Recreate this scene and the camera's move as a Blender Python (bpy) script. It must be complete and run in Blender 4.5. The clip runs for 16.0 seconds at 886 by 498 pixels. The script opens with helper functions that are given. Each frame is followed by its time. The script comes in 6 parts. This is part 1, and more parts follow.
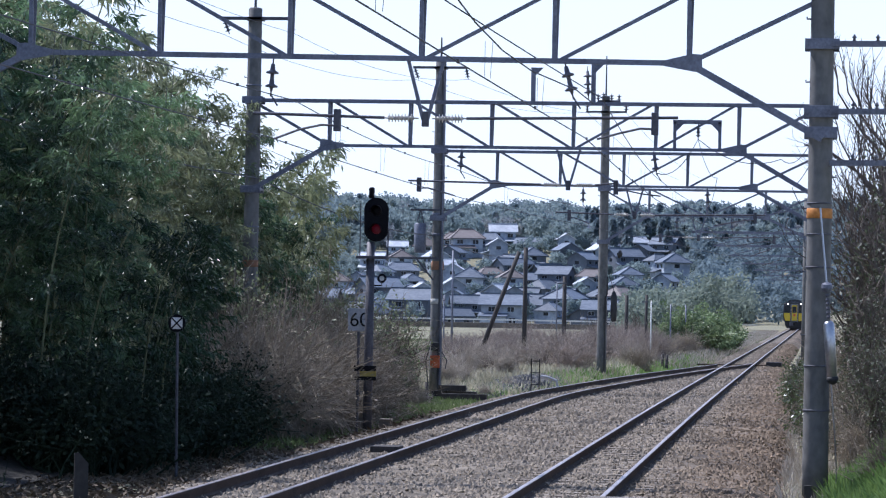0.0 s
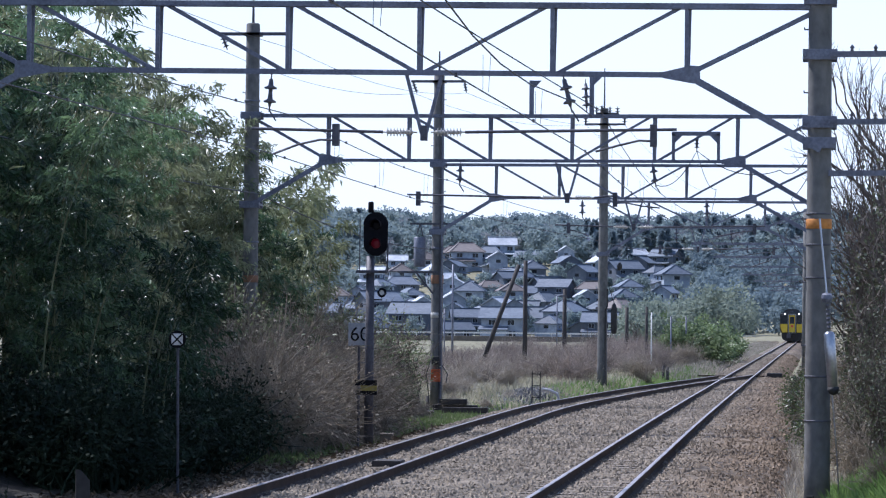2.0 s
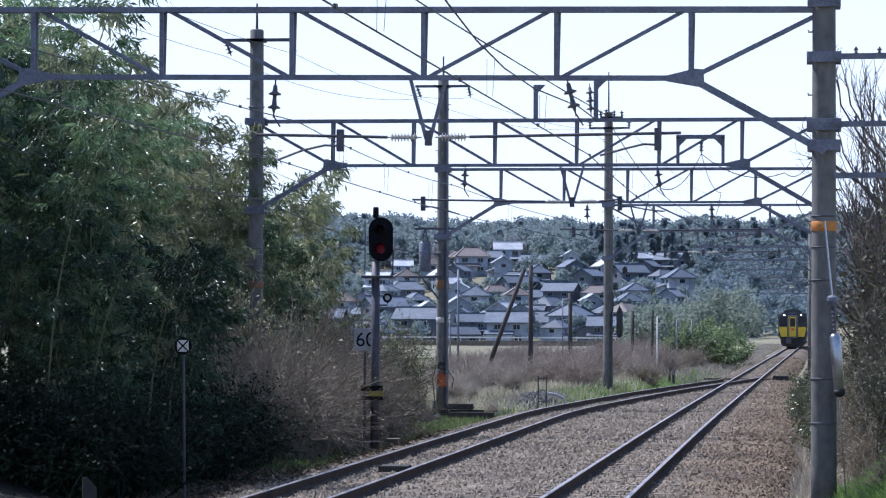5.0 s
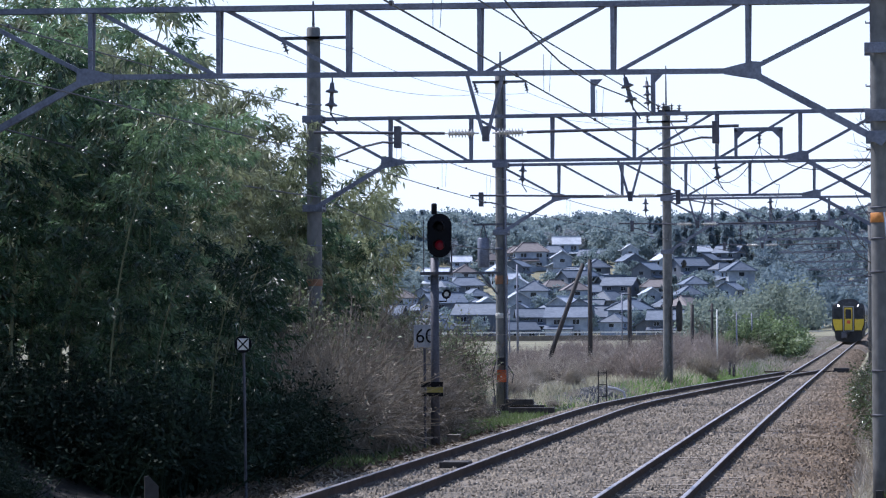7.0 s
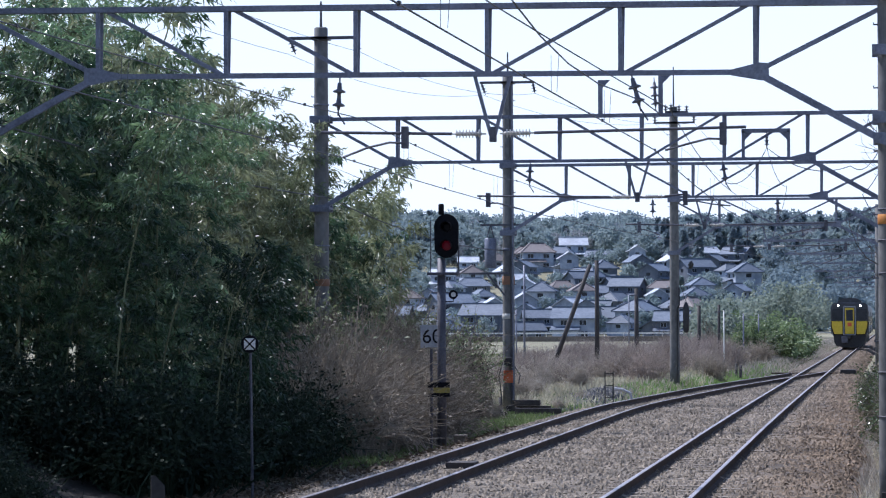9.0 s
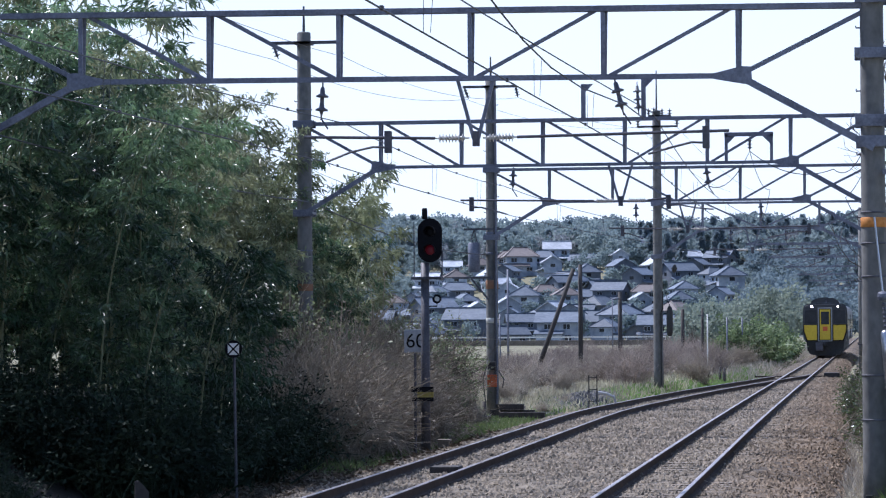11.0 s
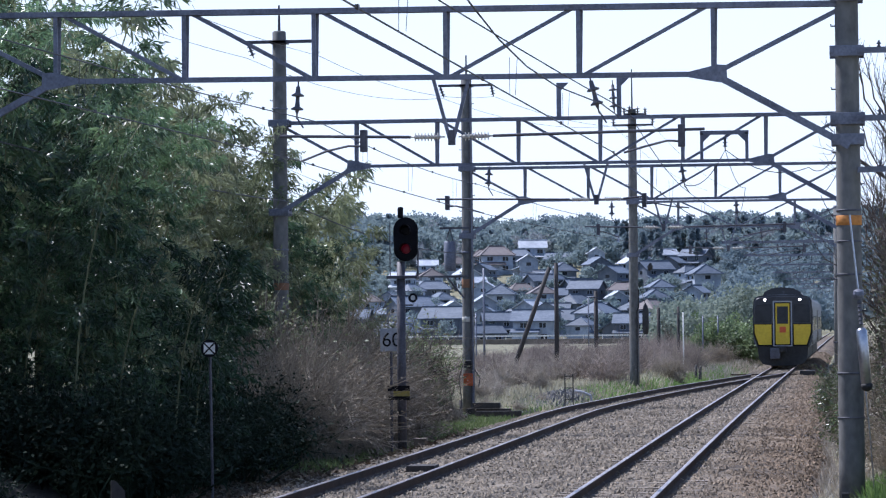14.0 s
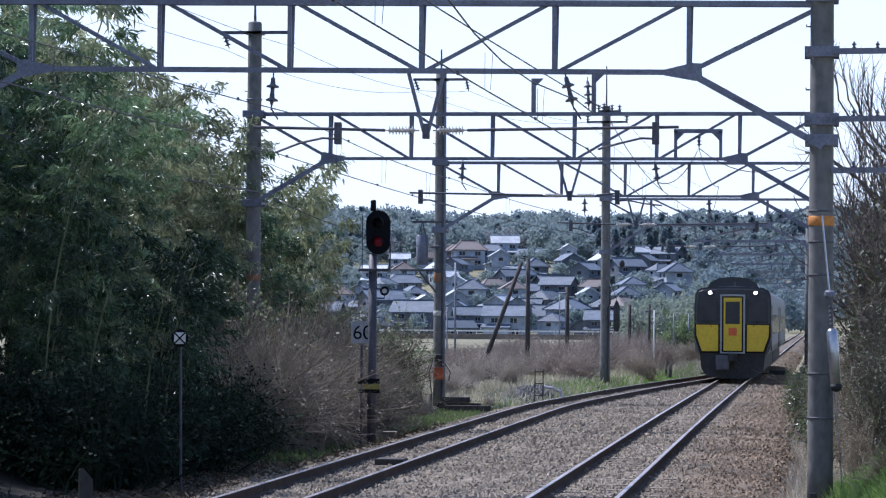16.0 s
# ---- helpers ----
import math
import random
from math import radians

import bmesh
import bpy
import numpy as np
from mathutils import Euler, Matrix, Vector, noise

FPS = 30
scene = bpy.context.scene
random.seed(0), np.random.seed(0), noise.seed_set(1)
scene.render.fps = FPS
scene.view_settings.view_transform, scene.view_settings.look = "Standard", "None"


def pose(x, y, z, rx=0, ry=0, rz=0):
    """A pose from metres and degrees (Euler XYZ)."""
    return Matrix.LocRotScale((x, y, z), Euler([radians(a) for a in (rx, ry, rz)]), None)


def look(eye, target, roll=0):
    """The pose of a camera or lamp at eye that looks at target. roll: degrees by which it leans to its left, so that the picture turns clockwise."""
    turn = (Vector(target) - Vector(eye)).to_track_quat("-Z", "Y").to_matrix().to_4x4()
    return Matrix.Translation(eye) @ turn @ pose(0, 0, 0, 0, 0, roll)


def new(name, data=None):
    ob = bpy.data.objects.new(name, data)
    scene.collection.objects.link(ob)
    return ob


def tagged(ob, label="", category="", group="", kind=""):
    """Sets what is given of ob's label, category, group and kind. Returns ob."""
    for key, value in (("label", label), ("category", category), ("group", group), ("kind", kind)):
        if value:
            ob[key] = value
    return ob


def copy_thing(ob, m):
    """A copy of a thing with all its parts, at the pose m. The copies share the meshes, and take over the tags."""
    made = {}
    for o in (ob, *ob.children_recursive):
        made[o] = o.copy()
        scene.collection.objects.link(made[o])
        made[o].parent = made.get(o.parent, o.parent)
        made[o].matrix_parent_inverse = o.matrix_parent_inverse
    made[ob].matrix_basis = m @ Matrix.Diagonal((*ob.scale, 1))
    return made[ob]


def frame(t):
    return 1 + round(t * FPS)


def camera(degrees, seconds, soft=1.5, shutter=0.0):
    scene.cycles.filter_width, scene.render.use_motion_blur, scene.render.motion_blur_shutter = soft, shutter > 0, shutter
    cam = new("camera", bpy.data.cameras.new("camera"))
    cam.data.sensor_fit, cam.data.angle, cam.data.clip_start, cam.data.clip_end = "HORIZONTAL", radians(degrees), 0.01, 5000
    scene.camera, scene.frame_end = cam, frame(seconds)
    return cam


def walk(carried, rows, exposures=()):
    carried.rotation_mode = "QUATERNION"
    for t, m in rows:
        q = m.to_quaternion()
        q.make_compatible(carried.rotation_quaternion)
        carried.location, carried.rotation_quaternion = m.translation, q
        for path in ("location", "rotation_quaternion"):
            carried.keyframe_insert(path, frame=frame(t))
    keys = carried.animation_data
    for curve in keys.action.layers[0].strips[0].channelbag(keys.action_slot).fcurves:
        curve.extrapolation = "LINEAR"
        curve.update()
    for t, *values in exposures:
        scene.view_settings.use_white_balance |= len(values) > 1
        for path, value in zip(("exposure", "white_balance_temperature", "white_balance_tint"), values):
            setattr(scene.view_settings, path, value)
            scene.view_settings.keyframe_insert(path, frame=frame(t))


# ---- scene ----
# The camera stands on the platform and only sways about its place.
cam = camera(2 * math.degrees(math.atan(784 / 5184)), 16.0, soft=1.2)
EYE = 2.33
ROWS = [  # seconds, yaw, pitch, roll
    (0.0, 7.059, 1.089, -1.111),
    (0.5, 7.151, 1.080, -0.989),
    (1.0, 7.214, 1.023, -0.903),
    (1.5, 7.202, 1.174, -0.718),
    (2.0, 7.063, 1.358, -0.610),
    (2.5, 6.984, 1.356, -0.625),
    (3.0, 7.058, 1.555, -0.459),
    (5.5, 7.174, 1.439, -0.226),
    (6.0, 7.035, 1.758, -0.323),
    (6.3, 6.952, 0.711, 0.000),
    (6.5, 6.996, 0.274, -0.058),
    (6.7, 7.768, 0.852, 0.000),
    (7.0, 8.334, 1.374, 0.375),
    (7.5, 8.824, 1.724, 0.462),
    (8.0, 8.730, 1.385, 0.463),
    (8.5, 8.637, 1.241, 0.368),
    (9.0, 8.467, 1.383, 0.208),
    (11.5, 8.077, 1.474, 0.365),
    (12.0, 7.911, 1.469, 0.128),
    (12.5, 7.903, 1.478, 0.196),
    (13.0, 7.920, 1.659, 0.326),
    (13.5, 7.725, 1.683, 0.448),
    (14.0, 7.679, 1.441, 0.513),
    (14.5, 7.496, 1.351, 0.337),
    (15.0, 7.563, 1.309, -0.027),
    (15.5, 7.441, 1.364, -0.265),
    (16.0, 7.115, 1.321, -0.446),
]
walk(cam, [(t, pose(0, 0, EYE, 90 + pitch, roll, yaw)) for t, yaw, pitch, roll in ROWS], [(0.0, 0.36, 5600, 18), (16.0, 0.36, 5600, 18)])

# ---- daylight: a clear spring sun from the left, a little ahead of the camera ----
SUN_AZ, SUN_EL = -64.0, 56.0   # degrees clockwise from +y, and above the horizon
world = bpy.data.worlds.new("sky")
scene.world = world
world.use_nodes = True
sky = world.node_tree.nodes.new("ShaderNodeTexSky")
sky.sky_type = "NISHITA"
sky.sun_disc = False
sky.sun_elevation = radians(SUN_EL)
sky.sun_rotation = radians(SUN_AZ)
sky.air_density, sky.dust_density, sky.ozone_density = 1.0, 0.8, 2.0
background = world.node_tree.nodes["Background"]
background.inputs[1].default_value = 0.13
# bright spring haze that thins out with height above the horizon
wn, wl = world.node_tree.nodes, world.node_tree.links
direction, split, veil = wn.new("ShaderNodeTexCoord"), wn.new("ShaderNodeSeparateXYZ"), wn.new("ShaderNodeMapRange")
veil.interpolation_type = "SMOOTHSTEP"
veil.inputs[1].default_value, veil.inputs[2].default_value, veil.inputs[3].default_value, veil.inputs[4].default_value = 0.07, 0.30, 0.85, 0.04
hazy = wn.new("ShaderNodeMix")
hazy.data_type = "RGBA"
hazy.inputs[7].default_value = (6.3, 7.0, 7.6, 1)
wl.new(direction.outputs["Generated"], split.inputs[0])
wl.new(split.outputs[2], veil.inputs[0])
wl.new(veil.outputs[0], hazy.inputs[0])
wl.new(sky.outputs[0], hazy.inputs[6])
wl.new(hazy.outputs[2], background.inputs[0])
sun = new("sun", bpy.data.lights.new("sun", "SUN"))
sun.data.energy, sun.data.angle, sun.data.color = 5.0, radians(0.6), (1.0, 0.95, 0.86)
sun_way = Vector((math.sin(radians(SUN_AZ)) * math.cos(radians(SUN_EL)), math.cos(radians(SUN_AZ)) * math.cos(radians(SUN_EL)), math.sin(radians(SUN_EL))))
sun.matrix_world = look(sun_way * 60, (0, 0, 0))

# ---- materials ----
def surface(name, dark, light, rough=0.8, metal=0.0, grain=40.0, stain=2.5, bump=0.3, depth=0.01, vary=0.0, spread=(0.35, 0.65), stretch=(1, 1, 1), glow=None, through_light=0.0, rust=None, sheen=0.5):
    """Two scales of noise between a dark and a light colour, with relief; vary: how far single pieces differ."""
    m = bpy.data.materials.new(name)
    m.use_nodes = True
    nodes, links = m.node_tree.nodes, m.node_tree.links
    shader = nodes["Principled BSDF"]
    place = nodes.new("ShaderNodeTexCoord")
    scale = nodes.new("ShaderNodeMapping")
    scale.inputs["Scale"].default_value = stretch
    links.new(place.outputs["Object"], scale.inputs[0])
    fine, broad = nodes.new("ShaderNodeTexNoise"), nodes.new("ShaderNodeTexNoise")
    for node, size, detail in ((fine, grain, 4), (broad, stain, 3)):
        node.inputs["Scale"].default_value, node.inputs["Detail"].default_value = size, detail
        links.new(scale.outputs[0], node.inputs["Vector"])
    both = nodes.new("ShaderNodeMath")
    both.operation = "ADD"
    links.new(fine.outputs[0], both.inputs[0])
    links.new(broad.outputs[0], both.inputs[1])
    half = nodes.new("ShaderNodeMapRange")
    half.inputs[1].default_value, half.inputs[2].default_value = 2 * spread[0], 2 * spread[1]
    links.new(both.outputs[0], half.inputs[0])
    mix = nodes.new("ShaderNodeMix")
    mix.data_type = "RGBA"
    mix.inputs[6].default_value, mix.inputs[7].default_value = (*dark, 1), (*light, 1)
    links.new(half.outputs[0], mix.inputs[0])
    colour = mix.outputs[2]
    if rust:   # iron dust along a stretch of x
        apart, band, tint = nodes.new("ShaderNodeSeparateXYZ"), nodes.new("ShaderNodeMapRange"), nodes.new("ShaderNodeMix")
        links.new(place.outputs["Object"], apart.inputs[0])
        band.interpolation_type = "SMOOTHSTEP"
        band.inputs[1].default_value, band.inputs[2].default_value, band.inputs[4].default_value = rust[0], rust[1], 0.8
        links.new(apart.outputs[0], band.inputs[0])
        tint.data_type, tint.blend_type = "RGBA", "MULTIPLY"
        links.new(band.outputs[0], tint.inputs[0])
        links.new(colour, tint.inputs[6])
        tint.inputs[7].default_value = (*rust[2], 1)
        colour = tint.outputs[2]
    if vary:
        info, island, add, hue = nodes.new("ShaderNodeObjectInfo"), nodes.new("ShaderNodeNewGeometry"), nodes.new("ShaderNodeMath"), nodes.new("ShaderNodeHueSaturation")
        add.operation = "ADD"
        links.new(info.outputs["Random"], add.inputs[0])
        links.new(island.outputs["Random Per Island"], add.inputs[1])
        spreadout = nodes.new("ShaderNodeMapRange")
        spreadout.inputs[2].default_value, spreadout.inputs[3].default_value, spreadout.inputs[4].default_value = 2.0, 1 - vary, 1 + vary
        links.new(add.outputs[0], spreadout.inputs[0])
        links.new(spreadout.outputs[0], hue.inputs["Value"])
        links.new(colour, hue.inputs["Color"])
        colour = hue.outputs[0]
    links.new(colour, shader.inputs["Base Color"])
    shader.inputs["Roughness"].default_value, shader.inputs["Metallic"].default_value = rough, metal
    shader.inputs["Specular IOR Level"].default_value = sheen
    if bump:
        relief = nodes.new("ShaderNodeBump")
        relief.inputs["Strength"].default_value, relief.inputs["Distance"].default_value = bump, depth
        links.new(fine.outputs[0], relief.inputs["Height"])
        links.new(relief.outputs[0], shader.inputs["Normal"])
    if glow:
        shader.inputs["Emission Color"].default_value, shader.inputs["Emission Strength"].default_value = (*glow[:3], 1), glow[3]
    if through_light:
        leaf, blend = nodes.new("ShaderNodeBsdfTranslucent"), nodes.new("ShaderNodeMixShader")
        links.new(colour, leaf.inputs[0])
        blend.inputs[0].default_value = through_light
        links.new(shader.outputs[0], blend.inputs[1])
        links.new(leaf.outputs[0], blend.inputs[2])
        links.new(blend.outputs[0], nodes["Material Output"].inputs[0])
    return m


CONCRETE = surface("weathered_concrete", (0.088, 0.088, 0.085), (0.19, 0.186, 0.175), 0.9, grain=9, stain=0.9, bump=0.15, stretch=(1, 1, 0.6))
STEEL = surface("galvanised_steel", (0.095, 0.10, 0.13), (0.20, 0.215, 0.265), 0.55, 0.3, grain=25, stain=3, bump=0.1)
DARK_STEEL = surface("dull_dark_steel", (0.05, 0.05, 0.06), (0.12, 0.12, 0.14), 0.6, 0.3, grain=25, stain=3, bump=0.1)
WIRE = surface("old_copper_wire", (0.05, 0.05, 0.055), (0.09, 0.09, 0.10), 0.6, 0.4, bump=0)
RUST = surface("rusty_rail_steel", (0.024, 0.015, 0.011), (0.085, 0.054, 0.038), 0.9, 0.0, grain=35, stain=2, bump=0.3)
RAIL_TOP = surface("polished_rail_head", (0.37, 0.32, 0.31), (0.56, 0.50, 0.485), 0.42, 0.85, grain=60, stain=1, bump=0.03)
RAIL_TOP_DULL = surface("dull_rail_head", (0.20, 0.165, 0.15), (0.40, 0.34, 0.33), 0.42, 0.7, grain=60, stain=1, bump=0.05)
BALLAST = surface("crushed_stone_ballast", (0.05, 0.041, 0.031), (0.22, 0.186, 0.143), 0.95, rust=(-3.0, -0.9, (0.80, 0.68, 0.58)), grain=9, stain=0.35, bump=1.0, depth=0.05, spread=(0.4, 0.62))
RUBBLE = surface("dark_broken_stone", (0.05, 0.05, 0.05), (0.15, 0.145, 0.14), 0.95, grain=20, stain=0.3, bump=0.3, vary=0.5)
STONE = surface("ballast_stone", (0.13, 0.108, 0.081), (0.32, 0.27, 0.206), 0.95, rust=(-3.0, -0.9, (0.80, 0.68, 0.58)), grain=20, stain=0.3, bump=0.3, vary=0.6)
SLEEPER = surface("dusty_old_sleeper", (0.12, 0.098, 0.078), (0.23, 0.195, 0.155), 0.9, grain=30, stain=2, bump=0.3)
DARK_WOOD = surface("creosoted_wood", (0.022, 0.020, 0.020), (0.075, 0.066, 0.062), 0.85, grain=20, stain=1.5, bump=0.4, stretch=(6, 6, 0.4))
ASPHALT = surface("platform_asphalt", (0.055, 0.05, 0.048), (0.10, 0.092, 0.088), 0.9, grain=60, stain=0.8, bump=0.3)
EDGE_STONE = surface("platform_edge_concrete", (0.10, 0.085, 0.066), (0.19, 0.165, 0.135), 0.9, grain=40, stain=1.0, bump=0.3)
GREY_PAINT = surface("dusty_white_enamel", (0.30, 0.31, 0.33), (0.48, 0.49, 0.51), 0.7, grain=20, stain=4, bump=0.05)
WHITE_PAINT = surface("worn_white_paint", (0.55, 0.54, 0.50), (0.82, 0.81, 0.78), 0.7, grain=30, stain=4, bump=0.1)
BLACK_PAINT = surface("black_enamel", (0.004, 0.004, 0.006), (0.009, 0.009, 0.012), 0.6, sheen=0.12, grain=20, stain=2, bump=0.05)
YELLOW_PAINT = surface("signal_yellow_paint", (0.20, 0.16, 0.03), (0.36, 0.28, 0.06), 0.6, grain=20, stain=4, bump=0.05)
ORANGE_PAINT = surface("faded_orange_band", (0.42, 0.16, 0.03), (0.62, 0.26, 0.06), 0.75, grain=25, stain=5, bump=0.1)
RED_ORANGE = surface("red_orange_plate", (0.42, 0.08, 0.02), (0.58, 0.14, 0.05), 0.7, grain=25, stain=5, bump=0.1)
FADED_BAND = surface("weathered_orange_band", (0.20, 0.105, 0.06), (0.30, 0.155, 0.085), 0.8, grain=25, stain=5, bump=0.1)
PORCELAIN = surface("glazed_porcelain", (0.42, 0.40, 0.36), (0.62, 0.60, 0.55), 0.25, grain=20, stain=5, bump=0.0)
DARK_PORCELAIN = surface("brown_glazed_porcelain", (0.06, 0.06, 0.07), (0.13, 0.13, 0.15), 0.3, grain=20, stain=5, bump=0.0)
SILVER = surface("polished_zinc_cylinder", (0.32, 0.33, 0.36), (0.48, 0.49, 0.53), 0.32, 0.9, grain=20, stain=2, bump=0.03)
BODY_STEEL = surface("brushed_stainless_body", (0.12, 0.13, 0.15), (0.20, 0.21, 0.23), 0.6, 0.25, grain=15, stain=1, bump=0.03)
TRAIN_DARK = surface("dark_grey_front_paint", (0.013, 0.016, 0.023), (0.024, 0.028, 0.037), 0.4, grain=8, stain=1, bump=0.02)
TRAIN_YELLOW = surface("yellow_front_paint", (0.50, 0.35, 0.010), (0.64, 0.46, 0.02), 0.4, grain=8, stain=1, bump=0.02)
TRAIN_LINE = surface("pale_grey_door_edge", (0.22, 0.23, 0.25), (0.33, 0.34, 0.36), 0.5, grain=8, stain=1, bump=0.02)
UNDER = surface("grimy_underframe", (0.010, 0.010, 0.011), (0.035, 0.034, 0.034), 0.7, grain=12, stain=2, bump=0.2)
SIGN_RED = surface("orange_red_train_mark", (0.50, 0.075, 0.015), (0.60, 0.11, 0.03), 0.5, grain=8, stain=1, bump=0.0)
HEADLAMP = surface("lit_headlamp", (0.9, 0.9, 0.9), (1, 1, 1), 0.3, bump=0, glow=(1.0, 0.88, 0.92, 9.0))
RED_LAMP = surface("lit_red_signal_lens", (0.03, 0.002, 0.005), (0.05, 0.003, 0.008), 0.5, bump=0, glow=(1.0, 0.02, 0.10, 0.02))
DEAD_LAMP = surface("unlit_signal_lens", (0.004, 0.004, 0.006), (0.008, 0.008, 0.012), 0.5, sheen=0.2, bump=0)
GROUND = surface("dry_soil_and_grass", (0.10, 0.095, 0.055), (0.25, 0.235, 0.15), 1.0, grain=1.5, stain=0.06, bump=0.8, depth=0.08)
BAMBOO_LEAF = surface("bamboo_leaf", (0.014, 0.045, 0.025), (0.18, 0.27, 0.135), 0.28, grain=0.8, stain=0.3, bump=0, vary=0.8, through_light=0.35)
# darker copy of the bamboo leaf; the front row's shade is in its colour
SHADE_LEAF = surface("shaded_bamboo_leaf", (0.008, 0.026, 0.015), (0.045, 0.085, 0.040), 0.33, sheen=0.3, grain=0.8, stain=0.3, bump=0, vary=0.6, through_light=0.2)
YELLOW_LEAF = surface("yellowing_bamboo_leaf", (0.09, 0.12, 0.06), (0.33, 0.35, 0.20), 0.32, grain=0.8, stain=0.3, bump=0, vary=0.55, through_light=0.4)
# near-black leaf colour stands in for the shade at the grove's foot
SHADED_EVERGREEN = surface("shaded_evergreen_leaf", (0.010, 0.021, 0.014), (0.030, 0.048, 0.026), 0.7, sheen=0.2, grain=0.8, stain=0.3, bump=0, vary=0.4, through_light=0.1)
BANK_LEAF = surface("bank_shrub_leaf", (0.05, 0.065, 0.035), (0.14, 0.155, 0.085), 0.5, grain=0.8, stain=0.3, bump=0, vary=0.5, through_light=0.3)
FRESH_GRASS = surface("bright_bank_grass", (0.10, 0.17, 0.045), (0.24, 0.35, 0.11), 0.6, grain=0.9, stain=0.3, bump=0, vary=0.35, through_light=0.45)
BUSH_LEAF = surface("bright_bush_leaf", (0.09, 0.135, 0.065), (0.22, 0.28, 0.13), 0.5, grain=0.5, stain=0.3, bump=0, vary=0.45, through_light=0.4)
OLIVE_SHRUB = surface("olive_brown_shrub_leaf", (0.06, 0.064, 0.036), (0.19, 0.18, 0.105), 0.45, grain=0.8, stain=0.3, bump=0, vary=0.55, through_light=0.3)
GLOSS_LEAF = surface("glossy_camellia_leaf", (0.05, 0.075, 0.03), (0.14, 0.18, 0.075), 0.22, grain=0.8, stain=0.3, bump=0, vary=0.5, through_light=0.25)
BRAMBLE = surface("reddish_brown_bramble", (0.19, 0.16, 0.14), (0.42, 0.35, 0.30), 0.9, grain=0.8, stain=0.2, bump=0, vary=0.45, through_light=0.2)
# leaf mould darkened so that its colour does the work of shade
SHADE_MOULD = surface("shade_dark_leaf_mould", (0.012, 0.011, 0.009), (0.035, 0.031, 0.024), 1.0, grain=6, stain=0.5, bump=0.8, depth=0.04)
SPRING_LEAF = surface("fresh_green_leaf", (0.09, 0.12, 0.055), (0.22, 0.25, 0.13), 0.5, grain=0.8, stain=0.3, bump=0, vary=0.4, through_light=0.35)
DRY_LEAF = surface("dry_brown_stalk", (0.24, 0.205, 0.165), (0.52, 0.47, 0.40), 0.9, grain=1.5, stain=0.3, bump=0, vary=0.35, through_light=0.2)
GRASS = surface("spring_grass", (0.07, 0.105, 0.035), (0.16, 0.21, 0.08), 0.7, grain=0.9, stain=0.2, bump=0, vary=0.3, through_light=0.35)
BRIAR = surface("brown_briar_stalk", (0.15, 0.128, 0.095), (0.40, 0.345, 0.27), 0.9, grain=1.5, stain=0.3, bump=0, vary=0.45, through_light=0.2)
FIELD_STRAW = surface("pale_field_grass", (0.24, 0.22, 0.15), (0.50, 0.46, 0.335), 0.9, grain=0.5, stain=0.08, bump=0, vary=0.35, through_light=0.3)
CULM = surface("bamboo_culm", (0.09, 0.11, 0.05), (0.20, 0.20, 0.10), 0.6, grain=6, stain=0.5, bump=0.1)
BARK = surface("grey_brown_bark", (0.07, 0.055, 0.045), (0.17, 0.14, 0.115), 0.9, grain=15, stain=1.2, bump=0.5, stretch=(1, 1, 0.3))
# far foliage paled and blued: distance haze is put into the base colours
FOREST_LEAF = surface("hazed_cedar_foliage", (0.14, 0.19, 0.215), (0.205, 0.26, 0.285), 0.95, grain=0.06, stain=0.012, bump=0, vary=0.18, through_light=0.5)
FOREST_LIGHT = surface("hazed_broadleaf_foliage", (0.165, 0.22, 0.235), (0.245, 0.30, 0.295), 0.95, grain=0.06, stain=0.012, bump=0, vary=0.2, through_light=0.5)
FOREST_BARE = surface("hazed_leafless_crowns", (0.19, 0.215, 0.245), (0.27, 0.285, 0.30), 0.95, grain=0.06, stain=0.012, bump=0, vary=0.15, through_light=0.5)
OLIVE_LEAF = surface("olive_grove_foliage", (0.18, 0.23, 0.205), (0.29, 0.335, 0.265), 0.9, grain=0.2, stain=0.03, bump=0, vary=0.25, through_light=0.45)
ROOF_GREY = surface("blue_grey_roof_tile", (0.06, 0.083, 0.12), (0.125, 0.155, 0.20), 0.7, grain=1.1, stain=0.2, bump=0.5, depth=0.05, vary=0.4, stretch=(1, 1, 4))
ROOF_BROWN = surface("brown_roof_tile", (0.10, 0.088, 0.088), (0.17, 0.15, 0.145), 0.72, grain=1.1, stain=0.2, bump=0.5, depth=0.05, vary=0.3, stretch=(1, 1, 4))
# town walls tinted blue; the tint stands in for distance haze
WALL_PALE = surface("hazed_pale_plaster", (0.21, 0.25, 0.31), (0.40, 0.45, 0.52), 0.9, grain=0.9, stain=0.25, bump=0.1, vary=0.35)
WALL_WOOD = surface("hazed_weathered_boards", (0.085, 0.105, 0.135), (0.145, 0.165, 0.20), 0.9, grain=0.9, stain=0.25, bump=0.1, vary=0.3)
PANE = surface("dark_window_pane", (0.012, 0.015, 0.02), (0.03, 0.036, 0.045), 0.12, bump=0, sheen=0.25)


# ---- building helpers ----
def part(name, bm, material, parent=None, label="", smooth=False):
    mesh = bpy.data.meshes.new(name)
    bm.to_mesh(mesh)
    bm.free()
    mesh.materials.append(material)
    if smooth:
        mesh.polygons.foreach_set("use_smooth", [True] * len(mesh.polygons))
    ob = new(name, mesh)
    ob.parent = parent
    if label:
        tagged(ob, label)
    return ob


